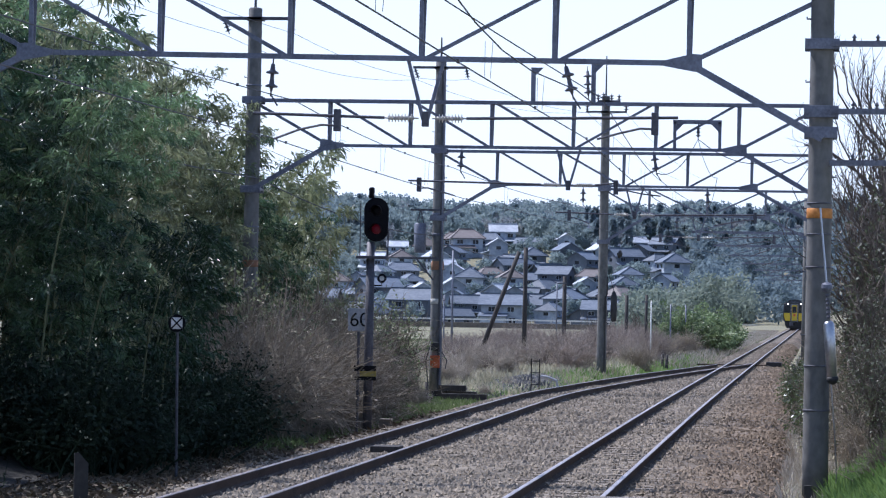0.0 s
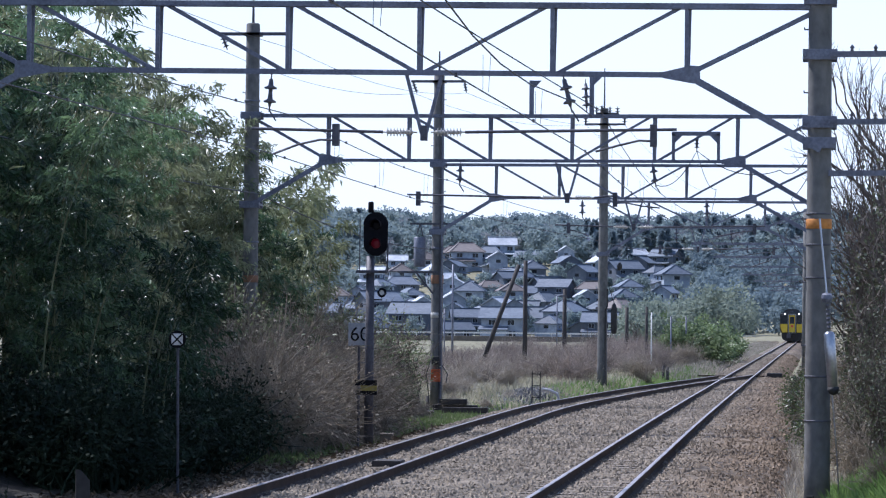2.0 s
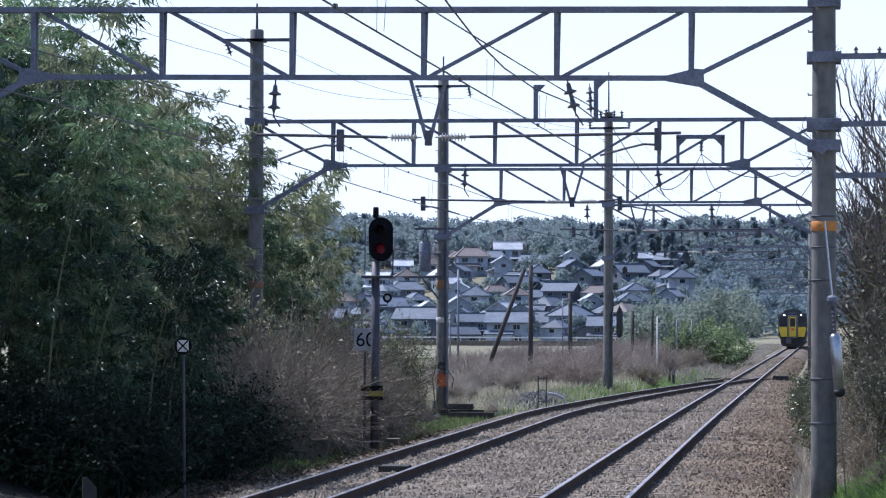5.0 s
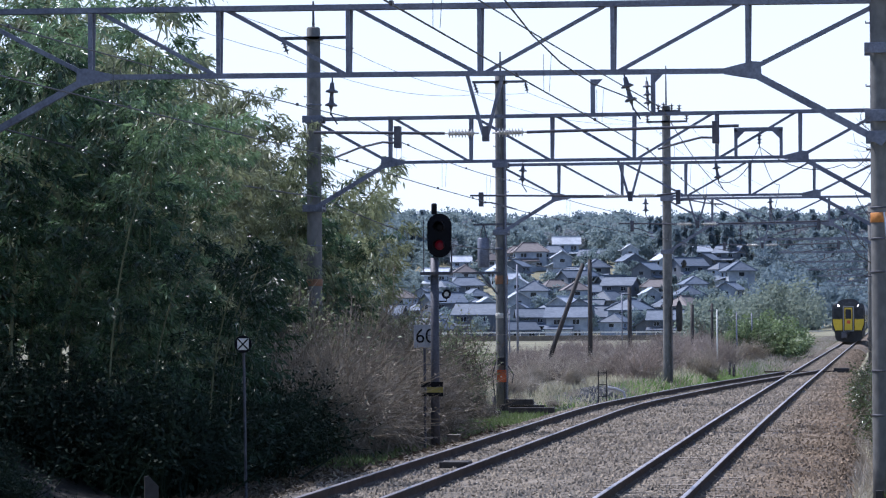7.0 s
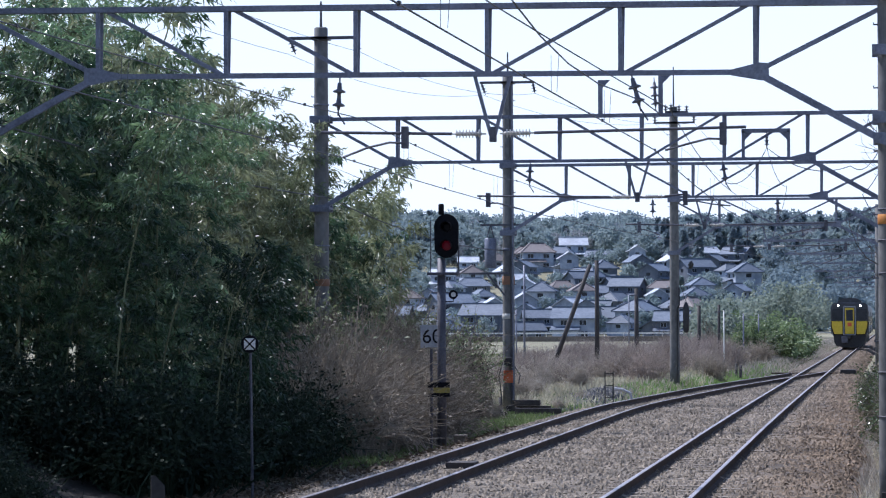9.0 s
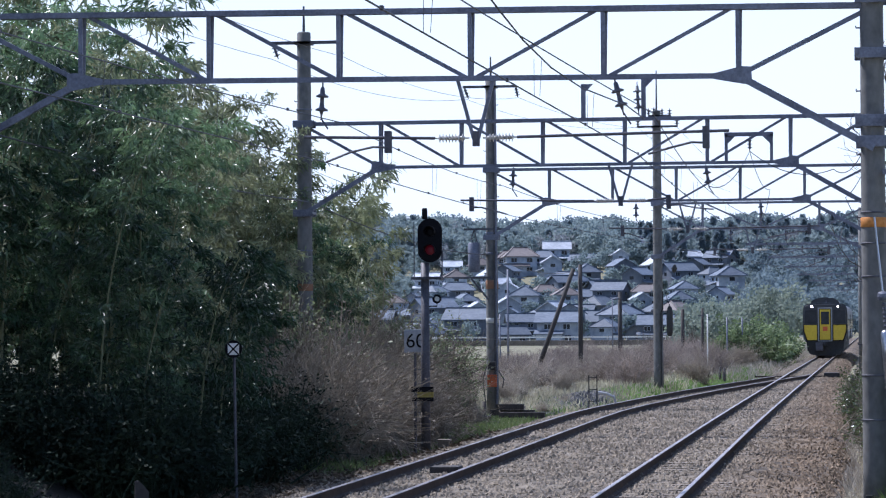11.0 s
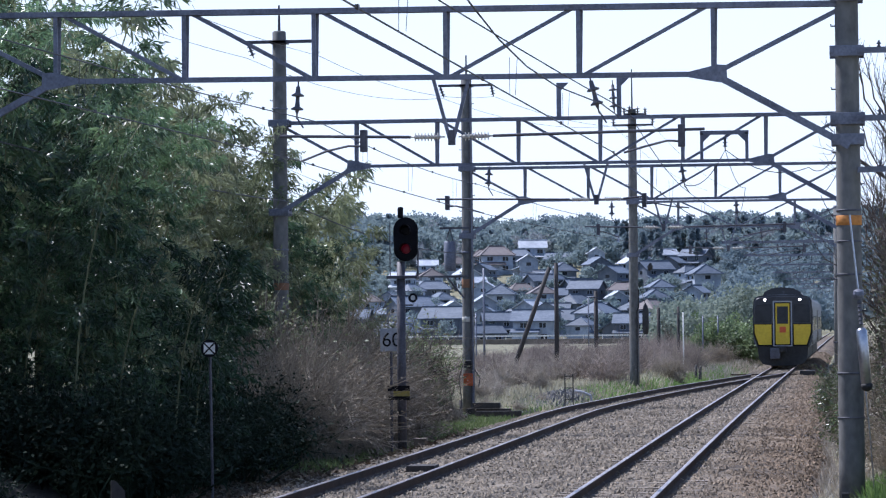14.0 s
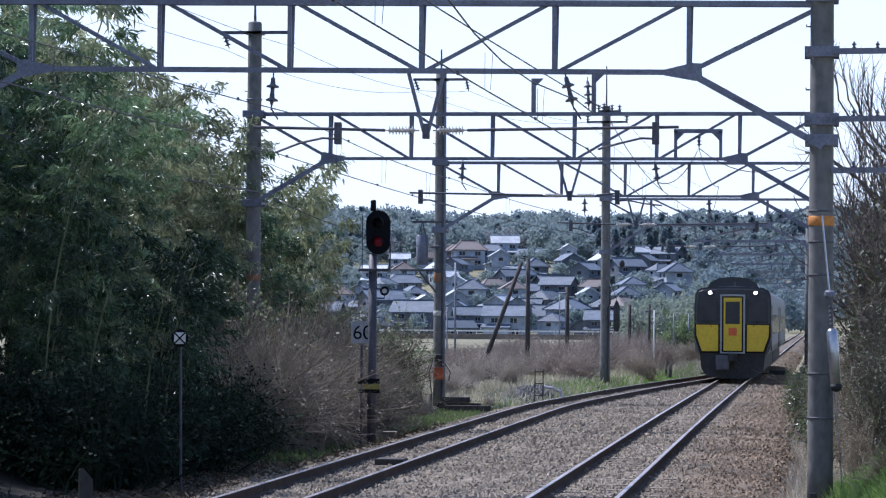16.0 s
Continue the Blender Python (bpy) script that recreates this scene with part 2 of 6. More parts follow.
def from_arrays(name, verts, faces, material, parent=None):
    mesh = bpy.data.meshes.new(name)
    if isinstance(faces, np.ndarray):
        verts = np.asarray(verts, np.float32)
        count_, sides_ = faces.shape
        mesh.vertices.add(len(verts))
        mesh.vertices.foreach_set("co", verts.ravel())
        mesh.loops.add(count_ * sides_)
        mesh.loops.foreach_set("vertex_index", faces.astype(np.int32).ravel())
        mesh.polygons.add(count_)
        mesh.polygons.foreach_set("loop_start", np.arange(0, count_ * sides_, sides_, dtype=np.int32))
        mesh.update(calc_edges=True)
        mesh.shade_flat()
    else:
        mesh.from_pydata([tuple(v) for v in verts], [], [tuple(f) for f in faces])
    mesh.materials.append(material)
    ob = new(name, mesh)
    ob.parent = parent
    return ob


def thing(name, label, category, at=(0, 0, 0), group="", turn=0.0):
    ob = new(name)
    ob.empty_display_size = 0.2
    ob.matrix_basis = pose(*at, 0, 0, turn)
    return tagged(ob, label, category, group)


def box(bm, x0, x1, y0, y1, z0, z1, bevel=0.0, m=None):
    got = bmesh.ops.create_cube(bm, size=1.0)["verts"]
    for v in got:
        v.co = Vector(((x0 + x1) / 2 + v.co.x * (x1 - x0), (y0 + y1) / 2 + v.co.y * (y1 - y0), (z0 + z1) / 2 + v.co.z * (z1 - z0)))
        if m is not None:
            v.co = m @ v.co
    if bevel:
        edges = list({e for v in got for e in v.link_edges})
        bmesh.ops.bevel(bm, geom=edges, offset=bevel, segments=2, affect="EDGES", profile=0.6)
    return bm


def bar(bm, a, b, wide, high):
    """A straight bar of rectangular section from a to b; high lies as near upright as it can."""
    a, b = Vector(a), Vector(b)
    along = (b - a).normalized()
    side = along.cross(Vector((0, 0, 1)))
    side = side.normalized() if side.length > 0.01 else Vector((1, 0, 0))
    up = side.cross(along)
    corners = [bm.verts.new(end + side * sx * wide / 2 + up * sz * high / 2) for end in (a, b) for sx, sz in ((-1, -1), (1, -1), (1, 1), (-1, 1))]
    for f in ((0, 1, 2, 3), (7, 6, 5, 4), (0, 4, 5, 1), (1, 5, 6, 2), (2, 6, 7, 3), (3, 7, 4, 0)):
        bm.faces.new([corners[i] for i in f])
    return bm


def tube(bm, points, radius, sides=6, taper=1.0, caps=True):
    """A round rod through points; taper is the last radius over the first."""
    rings, last = [], len(points) - 1
    points = [Vector(p) for p in points]
    for i, p in enumerate(points):
        along = (points[min(i + 1, last)] - points[max(i - 1, 0)]).normalized()
        side = along.cross(Vector((0, 0, 1)) if abs(along.z) < 0.9 else Vector((1, 0, 0))).normalized()
        up = side.cross(along)
        r = radius * (1 + (taper - 1) * i / last)
        rings.append([bm.verts.new(p + r * (side * math.cos(k * math.tau / sides) + up * math.sin(k * math.tau / sides))) for k in range(sides)])
    for low, high in zip(rings, rings[1:]):
        for k in range(sides):
            bm.faces.new((low[k], low[(k + 1) % sides], high[(k + 1) % sides], high[k]))
    if caps:
        bm.faces.new(rings[0][::-1])
        bm.faces.new(rings[-1])
    return bm


def lathe(bm, profile, sides=16, m=None):
    """A turned body about z from (radius, height) pairs."""
    rings = [[bm.verts.new((r * math.cos(k * math.tau / sides), r * math.sin(k * math.tau / sides), z)) for k in range(sides)] for r, z in profile]
    for low, high in zip(rings, rings[1:]):
        for k in range(sides):
            bm.faces.new((low[k], low[(k + 1) % sides], high[(k + 1) % sides], high[k]))
    bm.faces.new(rings[0][::-1])
    bm.faces.new(rings[-1])
    if m is not None:
        bmesh.ops.transform(bm, matrix=m, verts=[v for ring in rings for v in ring])
    return bm


def prism(bm, outline, y0, y1):
    """An outline in x and z, drawn out along y."""
    front = [bm.verts.new((x, y0, z)) for x, z in outline]
    back = [bm.verts.new((x, y1, z)) for x, z in outline]
    n = len(outline)
    bm.faces.new(front)
    bm.faces.new(back[::-1])
    for i in range(n):
        bm.faces.new((front[i], back[i], back[(i + 1) % n], front[(i + 1) % n]))
    bmesh.ops.recalc_face_normals(bm, faces=bm.faces[:])
    return bm


B = bmesh.new

# ---- the lie of the land and of the tracks; rail heads are at z = 0 ----
def main_x(y):
    s = max(0.0, y - 60.0)
    return -3.02 + 0.0052 * s * s / (s + 32.0)


SIDING = [(-30, -6.92), (20, -6.92), (70, -6.95), (79, -6.86), (88, -6.38), (100, -5.58), (110, -4.72), (120, -3.77), (132, -2.76), (140, -2.72)]


def siding_x(y):
    for (ya, xa), (yb, xb) in zip(SIDING, SIDING[1:]):
        if y <= yb:
            i = SIDING.index((ya, xa))
            before, after = SIDING[max(i - 1, 0)], SIDING[min(i + 2, len(SIDING) - 1)]
            ta, tb = (xb - before[1]) / (yb - before[0]) * (yb - ya), (after[1] - xa) / (after[0] - ya) * (yb - ya)
            u = (y - ya) / (yb - ya)
            return (2 * u**3 - 3 * u**2 + 1) * xa + (u**3 - 2 * u**2 + u) * ta + (3 * u**2 - 2 * u**3) * xb + (u**3 - u**2) * tb
    return main_x(y)


def ramp(v, a, b):
    u = min(1.0, max(0.0, (v - a) / (b - a)))
    return u * u * (3 - 2 * u)


def ground_z(x, y):
    z = -0.42 + 0.10 * noise.noise((x * 0.12, y * 0.12, 0.0))
    z += 1.6 * ramp(-x, 11.0, 16.0) * (1 - ramp(y, 62, 80))            # bank under the bamboo
    z -= 0.5 * ramp(-x, 13.0, 20.0) * ramp(y, 70, 95)                   # field below the line
    z += 0.30 * ramp(y, 84, 105) * ramp(siding_x(y) - 1.9 - x, 0.0, 1.2) * (1 - ramp(-x, 9, 14)) * (1 - ramp(y, 170, 220))
    z -= 0.25 * (1 - ramp(abs(x - 0.5 * (siding_x(y) + main_x(y))) - 0.5 * (main_x(y) - siding_x(y)), 1.2, 2.4)) * ramp(y, 10, 30) * (1 - ramp(y, 300, 420))
    z += 2.2 * ramp(x, 0.45, 3.2)                                        # bank on the right
    z -= 1.4 * ramp(y, 190, 430) * ramp(main_x(y) - 6 - x, 0.0, 14.0)      # paddies lie below the line
    z += 24.0 * min(1.0, max(0.0, (y - 632) / 290.0)) ** 1.15              # slope of the town
    az = -x / max(y, 1.0)
    z += (8.0 + 4.5 * noise.noise((az * 26.0, 3.0, 0.5)) + 6.0 * ramp(az, 0.10, 0.17) - 5.0 * math.exp(-((az - 0.076) / 0.007) ** 2)) * ramp(y, 890, 1150)
    z += 2.5 * noise.noise((x * 0.012, y * 0.012, 7.0)) * ramp(y, 700, 850)
    far = math.hypot(x, y)
    z += 26.0 * ramp(far, 900, 1500) * (1 - ramp(y, 600, 900))
    return z


def sheet(name, xs, ys, height, material, label, category):
    verts = [(x, y, height(x, y)) for y in ys for x in xs]
    n = len(xs)
    faces = [(j * n + i, j * n + i + 1, (j + 1) * n + i + 1, (j + 1) * n + i) for j in range(len(ys) - 1) for i in range(n - 1)]
    ob = from_arrays(name, verts, faces, material)
    ob.data.polygons.foreach_set("use_smooth", [True] * len(faces))
    return tagged(ob, label, category, kind="structure")


xs = [-2600, -1800, -1200, -900, -700, -560] + [-480 + 20 * i for i in range(22)] + [-45, -36, -30, -25, -21] + [-18 + 0.75 * i for i in range(35)] + [10, 14, 20, 30, 45, 70, 100, 140, 200, 300, 500, 900, 1500, 2500]
ys = [-900, -300, -100, -40, -15] + [0 + 3 * i for i in range(60)] + [185 + 12 * i for i in range(20)] + [430 + 25 * i for i in range(34)] + [1300, 1500, 1800, 2600]
# dark sheet over the pale soil, standing in for the grove's shade
sheet("grove_floor", [-40, -30, -24, -20, -17, -15] + [-14 + 0.5 * i for i in range(7)], [22 + 1.5 * i for i in range(33)], lambda x, y: ground_z(x, y) + 0.06 - 0.4 * ramp(x, -10.9, -10.5) - 0.4 * ramp(y, 62, 69), SHADE_MOULD, "leaf mould under the bamboo, painted dark to stand for shade", "ground")
sheet("ground", xs, ys, ground_z, GROUND, "dry grassy soil beside the railway, rising to far hills", "ground")


def bed_z(x, y):
    left = min(siding_x(y), main_x(y)) - 2.0
    right = main_x(y) + 3.0 - 1.1 * ramp(y, 110, 150)
    edge = min(x - left, right - x)
    rough = 0.035 * noise.noise((x * 2.1, y * 1.3, 2.0)) + 0.02 * noise.noise((x * 6, y * 5, 5.0))
    heap = 0.10 * max(0, noise.noise((x * 0.7, y * 0.25, 9.0))) * ramp(-x, 7.9, 8.6) * (1 - ramp(y, 50, 60))
    return -0.16 + rough + heap - 0.75 * (1 - ramp(edge, -0.6, 0.75))


bed_xs = [-10.6 + 0.3 * i for i in range(41)]
bed_ys = [-25 + 5 * i for i in range(9)] + [20.5 + 0.5 * i for i in range(150)] + [97 + 3 * i for i in range(30)] + [190 + 10 * i for i in range(26)] + [460 + 40 * i for i in range(8)]
bed = sheet("track_bed", bed_xs, bed_ys, lambda x, y: bed_z(x, y) - 2.0 * ramp(y, 420, 700), BALLAST, "brown-grey crushed stone ballast under two tracks", "ballast")

# loose stones over the part of the bed that lies nearest
rng = np.random.default_rng(4)
count = 105000
sx, sy = rng.uniform(-9.9, 0.2, count), 24 + 200 * rng.random(count) ** 2.3
size = rng.uniform(0.022, 0.046, count) * (1 + 0.7 * (sy - 24) / 126)
octa = np.array([(1, 0, 0), (0, 1, 0), (-1, 0, 0), (0, -1, 0), (0, 0, 1)], float)
tris = np.array([(0, 1, 4), (1, 2, 4), (2, 3, 4), (3, 0, 4)])
shape = octa[None] * rng.uniform(0.6, 1.25, (count, 5, 1)) * size[:, None, None]
turn = rng.uniform(0, math.tau, count)
tilt = rng.uniform(-0.6, 0.6, count)
c, s, ct, st = np.cos(turn)[:, None], np.sin(turn)[:, None], np.cos(tilt)[:, None], np.sin(tilt)[:, None]
px, py, pz = shape[..., 0], shape[..., 1], shape[..., 2]
px, pz = px * ct - pz * st, px * st + pz * ct
base = np.array([bed_z(x, y) for x, y in zip(sx, sy)])
place = np.stack([px * c - py * s + sx[:, None], px * s + py * c + sy[:, None], pz + (base - size * 0.1)[:, None]], -1)
stones = from_arrays("ballast_stones", place.reshape(-1, 3), (tris[None] + 5 * np.arange(count)[:, None, None]).reshape(-1, 3), STONE)
tagged(stones, "loose angular brown-grey ballast stones", "stones", kind="stuff")


# a low heap of dark rubble beside the loop track
n = 2600
hx, hy = rng.normal(-9.0, 0.8, n), rng.normal(95.0, 5.5, n)
rub = octa[None] * rng.uniform(0.6, 1.3, (n, 5, 1)) * rng.uniform(0.04, 0.10, n)[:, None, None]
hz = np.array([ground_z(a, b) for a, b in zip(hx, hy)]) + 0.22 * np.exp(-((hx + 8.9) / 1.0) ** 2 - ((hy - 95) / 6.0) ** 2)
rub = rub + np.stack([hx, hy, hz], 1)[:, None]
tagged(from_arrays("rubble_heap", rub.reshape(-1, 3), (tris[None] + 5 * np.arange(n)[:, None, None]).reshape(-1, 3), RUBBLE), "low heap of dark broken stone beside the loop track", "stones", kind="stuff")


# ---- tracks: sleepers, rails with head, web and foot ----
def rail(name, centre, offset, y0, y1, top, parent, label=""):
    """One rail that follows a centre line; its polished head is a part."""
    ysr, y = [], y0
    while y < y1:
        ysr.append(y)
        y += 2.5 if y < 150 else 8.0
    ysr.append(y1)
    foot = [(-0.062, -0.153), (0.062, -0.153), (0.062, -0.140), (0.010, -0.118), (0.010, -0.040), (0.033, -0.032), (0.034, -0.004), (-0.034, -0.004), (-0.033, -0.032), (-0.010, -0.040), (-0.010, -0.118), (-0.062, -0.140)]
    head = [(-0.032, -0.0035), (0.032, -0.0035), (0.029, 0.004), (-0.029, 0.004)]
    made = []
    for nm, outline, material in ((name, foot, RUST), ("rail_head", head, top)):
        n = len(outline)
        verts = [(centre(v) + offset + u, v, w) for v in ysr for u, w in outline]
        faces = [(j * n + i, j * n + (i + 1) % n, (j + 1) * n + (i + 1) % n, (j + 1) * n + i) for j in range(len(ysr) - 1) for i in range(n)]
        faces += [tuple(range(n))[::-1], tuple((len(ysr) - 1) * n + i for i in range(n))]
        made.append(from_arrays(nm, verts, faces, material, made[0] if made else parent))
    if label:
        tagged(made[1], label)
    return made[0]


main_track = thing("main_track", "straight narrow-gauge main line with bright rail heads on ballast", "railway track")
siding_track = thing("siding_track", "rusty loop track that curves away from the main line", "railway track")
GAUGE = 0.5665
for side in (-1, 1):
    rail("rail", main_x, side * GAUGE, -20, 520, RAIL_TOP, main_track, "worn bright rail head")
    rail("rail", siding_x, side * GAUGE, -20, 130.5 if side > 0 else 126.5, RAIL_TOP_DULL, siding_track, "dull brown rail head")


def sleeper_mesh():
    bm = B()
    box(bm, -1.0, 1.0, -0.11, 0.11, -0.32, -0.155, 0.012)
    mesh = bpy.data.meshes.new("sleeper")
    bm.to_mesh(mesh)
    bm.free()
    mesh.materials.append(SLEEPER)
    return mesh


sleeper = sleeper_mesh()
for track, centre, y0, y1 in ((main_track, main_x, 22.0, 130.0), (siding_track, siding_x, 24.0, 76.0)):
    y = y0
    while y < y1:
        ob = new("sleeper", sleeper)
        ob.parent = track
        drop = 0.018 + 0.03 * (0.5 + 0.5 * noise.noise((y * 0.35, centre(y), 1.0))) if centre is main_x else 0.06
        ob.matrix_basis = pose(centre(y), y, -drop + 0.034, 0, random.uniform(-0.6, 0.6), random.uniform(-1, 1))
        y += 0.64
# turnout: long timbers, check rails and the point machine's rods
for i in range(26):
    y = 112.0 + 0.9 * i
    bm = B()
    box(bm, siding_x(y) - 1.2, main_x(y) + 1.2, y - 0.11, y + 0.11, -0.32, -0.16, 0.01)
    part("turnout_timber", bm, DARK_WOOD, main_track)
bm = B()
bar(bm, (main_x(131) - 2.0, 131, -0.10), (main_x(131) + 1.6, 131, -0.10), 0.09, 0.06)
bar(bm, (main_x(132.2) - 0.6, 132.2, -0.12), (main_x(132.2) + 1.9, 132.2, -0.12), 0.07, 0.05)
part("point_rod", bm, RUST, main_track, "rusty point rod across the rails")
bm = B()
box(bm, main_x(131) + 1.05, main_x(131) + 1.75, 130.8, 131.5, -0.16, 0.06, 0.03)
part("point_machine", bm, UNDER, main_track, "dark boxed point machine")

# ---- the platform that the camera stands on ----
platform = tagged(new("platform"), "asphalt station platform with pale stone edge and white line", "platform", kind="structure")
PZ = 1.01
bm = B()
box(bm, -1.06, 0.30, -30, 20.55, -0.6, PZ - 0.004)
part("asphalt_deck", bm, ASPHALT, platform)
bm = B()
box(bm, -1.36, -1.06, -30, 20.5, -0.6, PZ - 0.14)
part("edge_wall", bm, CONCRETE, platform)
for i in range(25):
    bm = B()
    y0 = 20.55 - 2.0 * (i + 1)
    box(bm, -1.50, -1.065, y0 + 0.008, y0 + 1.992, PZ - 0.14, PZ + random.uniform(0.0, 0.006), 0.012)
    part("edge_slab", bm, EDGE_STONE, platform)
for i in range(25):
    bm = B()
    y0 = 20.50 - 2.0 * (i + 1)
    box(bm, 0.305, 0.62, y0 + 0.008, y0 + 1.992, -0.6, PZ + 0.03, 0.012)
    part("kerb_stone", bm, EDGE_STONE, platform)
for i in range(4):
    bm = B()
    y0 = 20.4 - 9.0 * (i + 1)
    box(bm, -0.86, -0.76, y0 + 0.02, y0 + 8.98, PZ - 0.02, PZ + 0.003)
    part("white_line", bm, WHITE_PAINT, platform)

# ---- overhead line: portals of lattice beam between concrete poles ----
def pole_parts(root, x, y, z0, z1, r0, r1, steps=True):
    bm = B()
    lathe(bm, [(r0 + (r1 - r0) * k / 12, z0 + (z1 - z0) * k / 12) for k in range(13)] + [(r1 * 0.8, z1 + 0.03)], 20, pose(x, y, 0))
    body = part("pole", bm, CONCRETE, root, smooth=True)
    for k in range(int((z1 - 2.2) / 0.45) if steps else 0):
        z, side = 2.0 + 0.45 * k, 1 if k % 2 else -1
        r = r0 + (r1 - r0) * (z - z0) / (z1 - z0)
        bm = B()
        tube(bm, [(x + side * (r - 0.02), y - 0.02, z), (x + side * (r + 0.055), y - 0.02, z), (x + side * (r + 0.055), y - 0.02, z + 0.03)], 0.012, 5)
        part("step_bolt", bm, DARK_STEEL, body)
    return body


def clamp(root, x, y, z, r, high=0.16, name="pole_clamp"):
    bm = B()
    box(bm, x - r - 0.06, x + r + 0.06, y - r - 0.05, y - r + 0.01, z - high / 2, z + high / 2, 0.008)
    box(bm, x - r - 0.06, x + r + 0.06, y + r - 0.01, y + r + 0.05, z - high / 2, z + high / 2, 0.008)
    for sgn in (-1, 1):
        box(bm, x + sgn * (r + 0.035) - 0.02, x + sgn * (r + 0.035) + 0.02, y - r - 0.09, y + r + 0.09, z - 0.025, z + 0.025)
    return part(name, bm, STEEL, root)


def insulator(root, a, b, n, r, material=DARK_PORCELAIN, name="insulator"):
    """A string of discs on a rod from a to b."""
    a, b = Vector(a), Vector(b)
    m = Matrix.Translation(a) @ (b - a).to_track_quat("Z", "Y").to_matrix().to_4x4()
    long = (b - a).length
    prof = [(0.012, 0.0), (0.012, long * 0.12)]
    for k in range(n):
        z = long * (0.14 + 0.72 * k / n)
        d = long * 0.72 / n
        prof += [(0.03, z), (r * 0.42, z + d * 0.45), (r, z + d * 0.60), (r * 0.95, z + d * 0.70), (0.03, z + d * 0.74)]
    prof += [(0.012, long * 0.88), (0.012, long)]
    bm = B()
    lathe(bm, prof, 12, m)
    return part(name, bm, material, root, smooth=True)


def portal(y, pole_l, left, right, pole_r, falling, z0, depth, label, left_pole=True, right_top=8.6, left_top=9.0, size=0.075, low=-0.5, tilt=0.0):
    """A lattice beam from pole to pole. left, right: where the knee braces meet the lower chord; falling: panels whose diagonals
    fall towards the right before they turn."""
    root = thing("catenary_portal", label, "catenary portal", group="portals over the tracks")
    ztop = z0 + depth
    n = max(2, round((right - left) / 1.85))
    xs_ = [left + (right - left) * k / n for k in range(n + 1)]

    def zt(x, base):
        return base + tilt * (x - left)

    bm = B()
    bar(bm, (pole_l, y, zt(pole_l, ztop)), (pole_r, y, zt(pole_r, ztop)), 0.15, size)
    bar(bm, (pole_l, y + 0.07, zt(pole_l, ztop) + size / 2), (pole_r, y + 0.07, zt(pole_r, ztop) + size / 2), 0.02, 0.03)
    part("upper_chord", bm, STEEL, root)
    bm = B()
    bar(bm, (left, y, zt(left, z0)), (right, y, zt(right, z0)), 0.15, size * 0.85)
    bar(bm, (left, y - 0.075, zt(left, z0) - size * 0.3), (right, y - 0.075, zt(right, z0) - size * 0.3), 0.012, size * 0.5)
    part("lower_chord", bm, STEEL, root)
    for x in xs_:
        bm = B()
        bar(bm, (x, y - 0.03, zt(x, z0)), (x, y - 0.03, zt(x, ztop)), 0.06, 0.05)
        bar(bm, (x + 0.015, y + 0.05, zt(x, z0)), (x + 0.035, y + 0.05, zt(x, ztop)), 0.012, 0.06)
        part("lattice_post", bm, STEEL, root)
    for k in range(n):
        a, b = xs_[k], xs_[k + 1]
        ends = ((a + 0.08, zt(a, ztop)), (b - 0.04, zt(b, z0))) if k < falling else ((a + 0.06, zt(a, z0)), (b - 0.06, zt(b, ztop)))
        bm = B()
        bar(bm, (ends[0][0], y, ends[0][1]), (ends[1][0], y, ends[1][1]), 0.055, 0.052)
        bar(bm, (ends[0][0], y + 0.06, ends[0][1] + 0.01), (ends[1][0], y + 0.06, ends[1][1] + 0.01), 0.008, 0.05)
        part("lattice_diagonal", bm, STEEL, root)
    for gx, px_, sgn in ((left, pole_l, -1), (right, pole_r, 1)):
        bm = B()
        bar(bm, (gx, y, zt(gx, z0)), (px_, y, zt(px_, ztop) - 0.03), 0.06, 0.065)
        part("lattice_diagonal", bm, STEEL, root)
        bm = B()
        bar(bm, (gx + sgn * 0.05, y - 0.03, zt(gx, z0) - 0.03), (px_ + sgn * 0.02, y - 0.2, zt(px_, z0) - 1.06), 0.09, 0.10)
        part("knee_brace", bm, STEEL, root)
        bm = B()
        prism(bm, [(gx - sgn * 0.36, zt(gx, z0) + 0.03), (gx - sgn * 0.34, zt(gx, z0) - 0.05), (gx + sgn * 0.10, zt(gx, z0) - 0.13), (gx + sgn * 0.20, zt(gx, z0) - 0.10), (gx + sgn * 0.19, zt(gx, z0) + 0.12), (gx + sgn * 0.06, zt(gx, z0) + 0.13)], y - 0.095, y - 0.08)
        part("gusset_plate", bm, STEEL, root)
    if left_pole:
        pole_parts(root, pole_l, y, low, left_top, 0.185, 0.155)
        for z in (ztop, z0 - 1.02):
            clamp(root, pole_l, y, z, 0.17)
    pole_parts(root, pole_r, y, low, right_top, 0.185, 0.16)
    for z in (ztop, z0 - 1.06):
        clamp(root, pole_r, y, z, 0.175)
    return root


p1 = portal(42.0, -13.25, -11.385, -1.725, 0.17, 3, 5.935, 0.985, "grey steel lattice portal on concrete poles by the platform", size=0.08, tilt=-0.0085)
p2 = portal(65.3, -12.5, -10.75, -1.55, 0.25, 3, 5.88, 1.00, "grey steel lattice portal with long insulators beneath it", left_top=8.95)
p3 = portal(85.3, -10.75, -9.05, -1.63, 0.25, 2, 5.88, 0.96, "grey steel lattice portal where the loop track curves", left_top=9.5, low=-0.3)
p4 = portal(109.0, -7.52, -5.85, -1.55, 0.55, 1, 5.80, 0.95, "slim grey lattice portal over the points", left_top=10.2, low=-0.25)

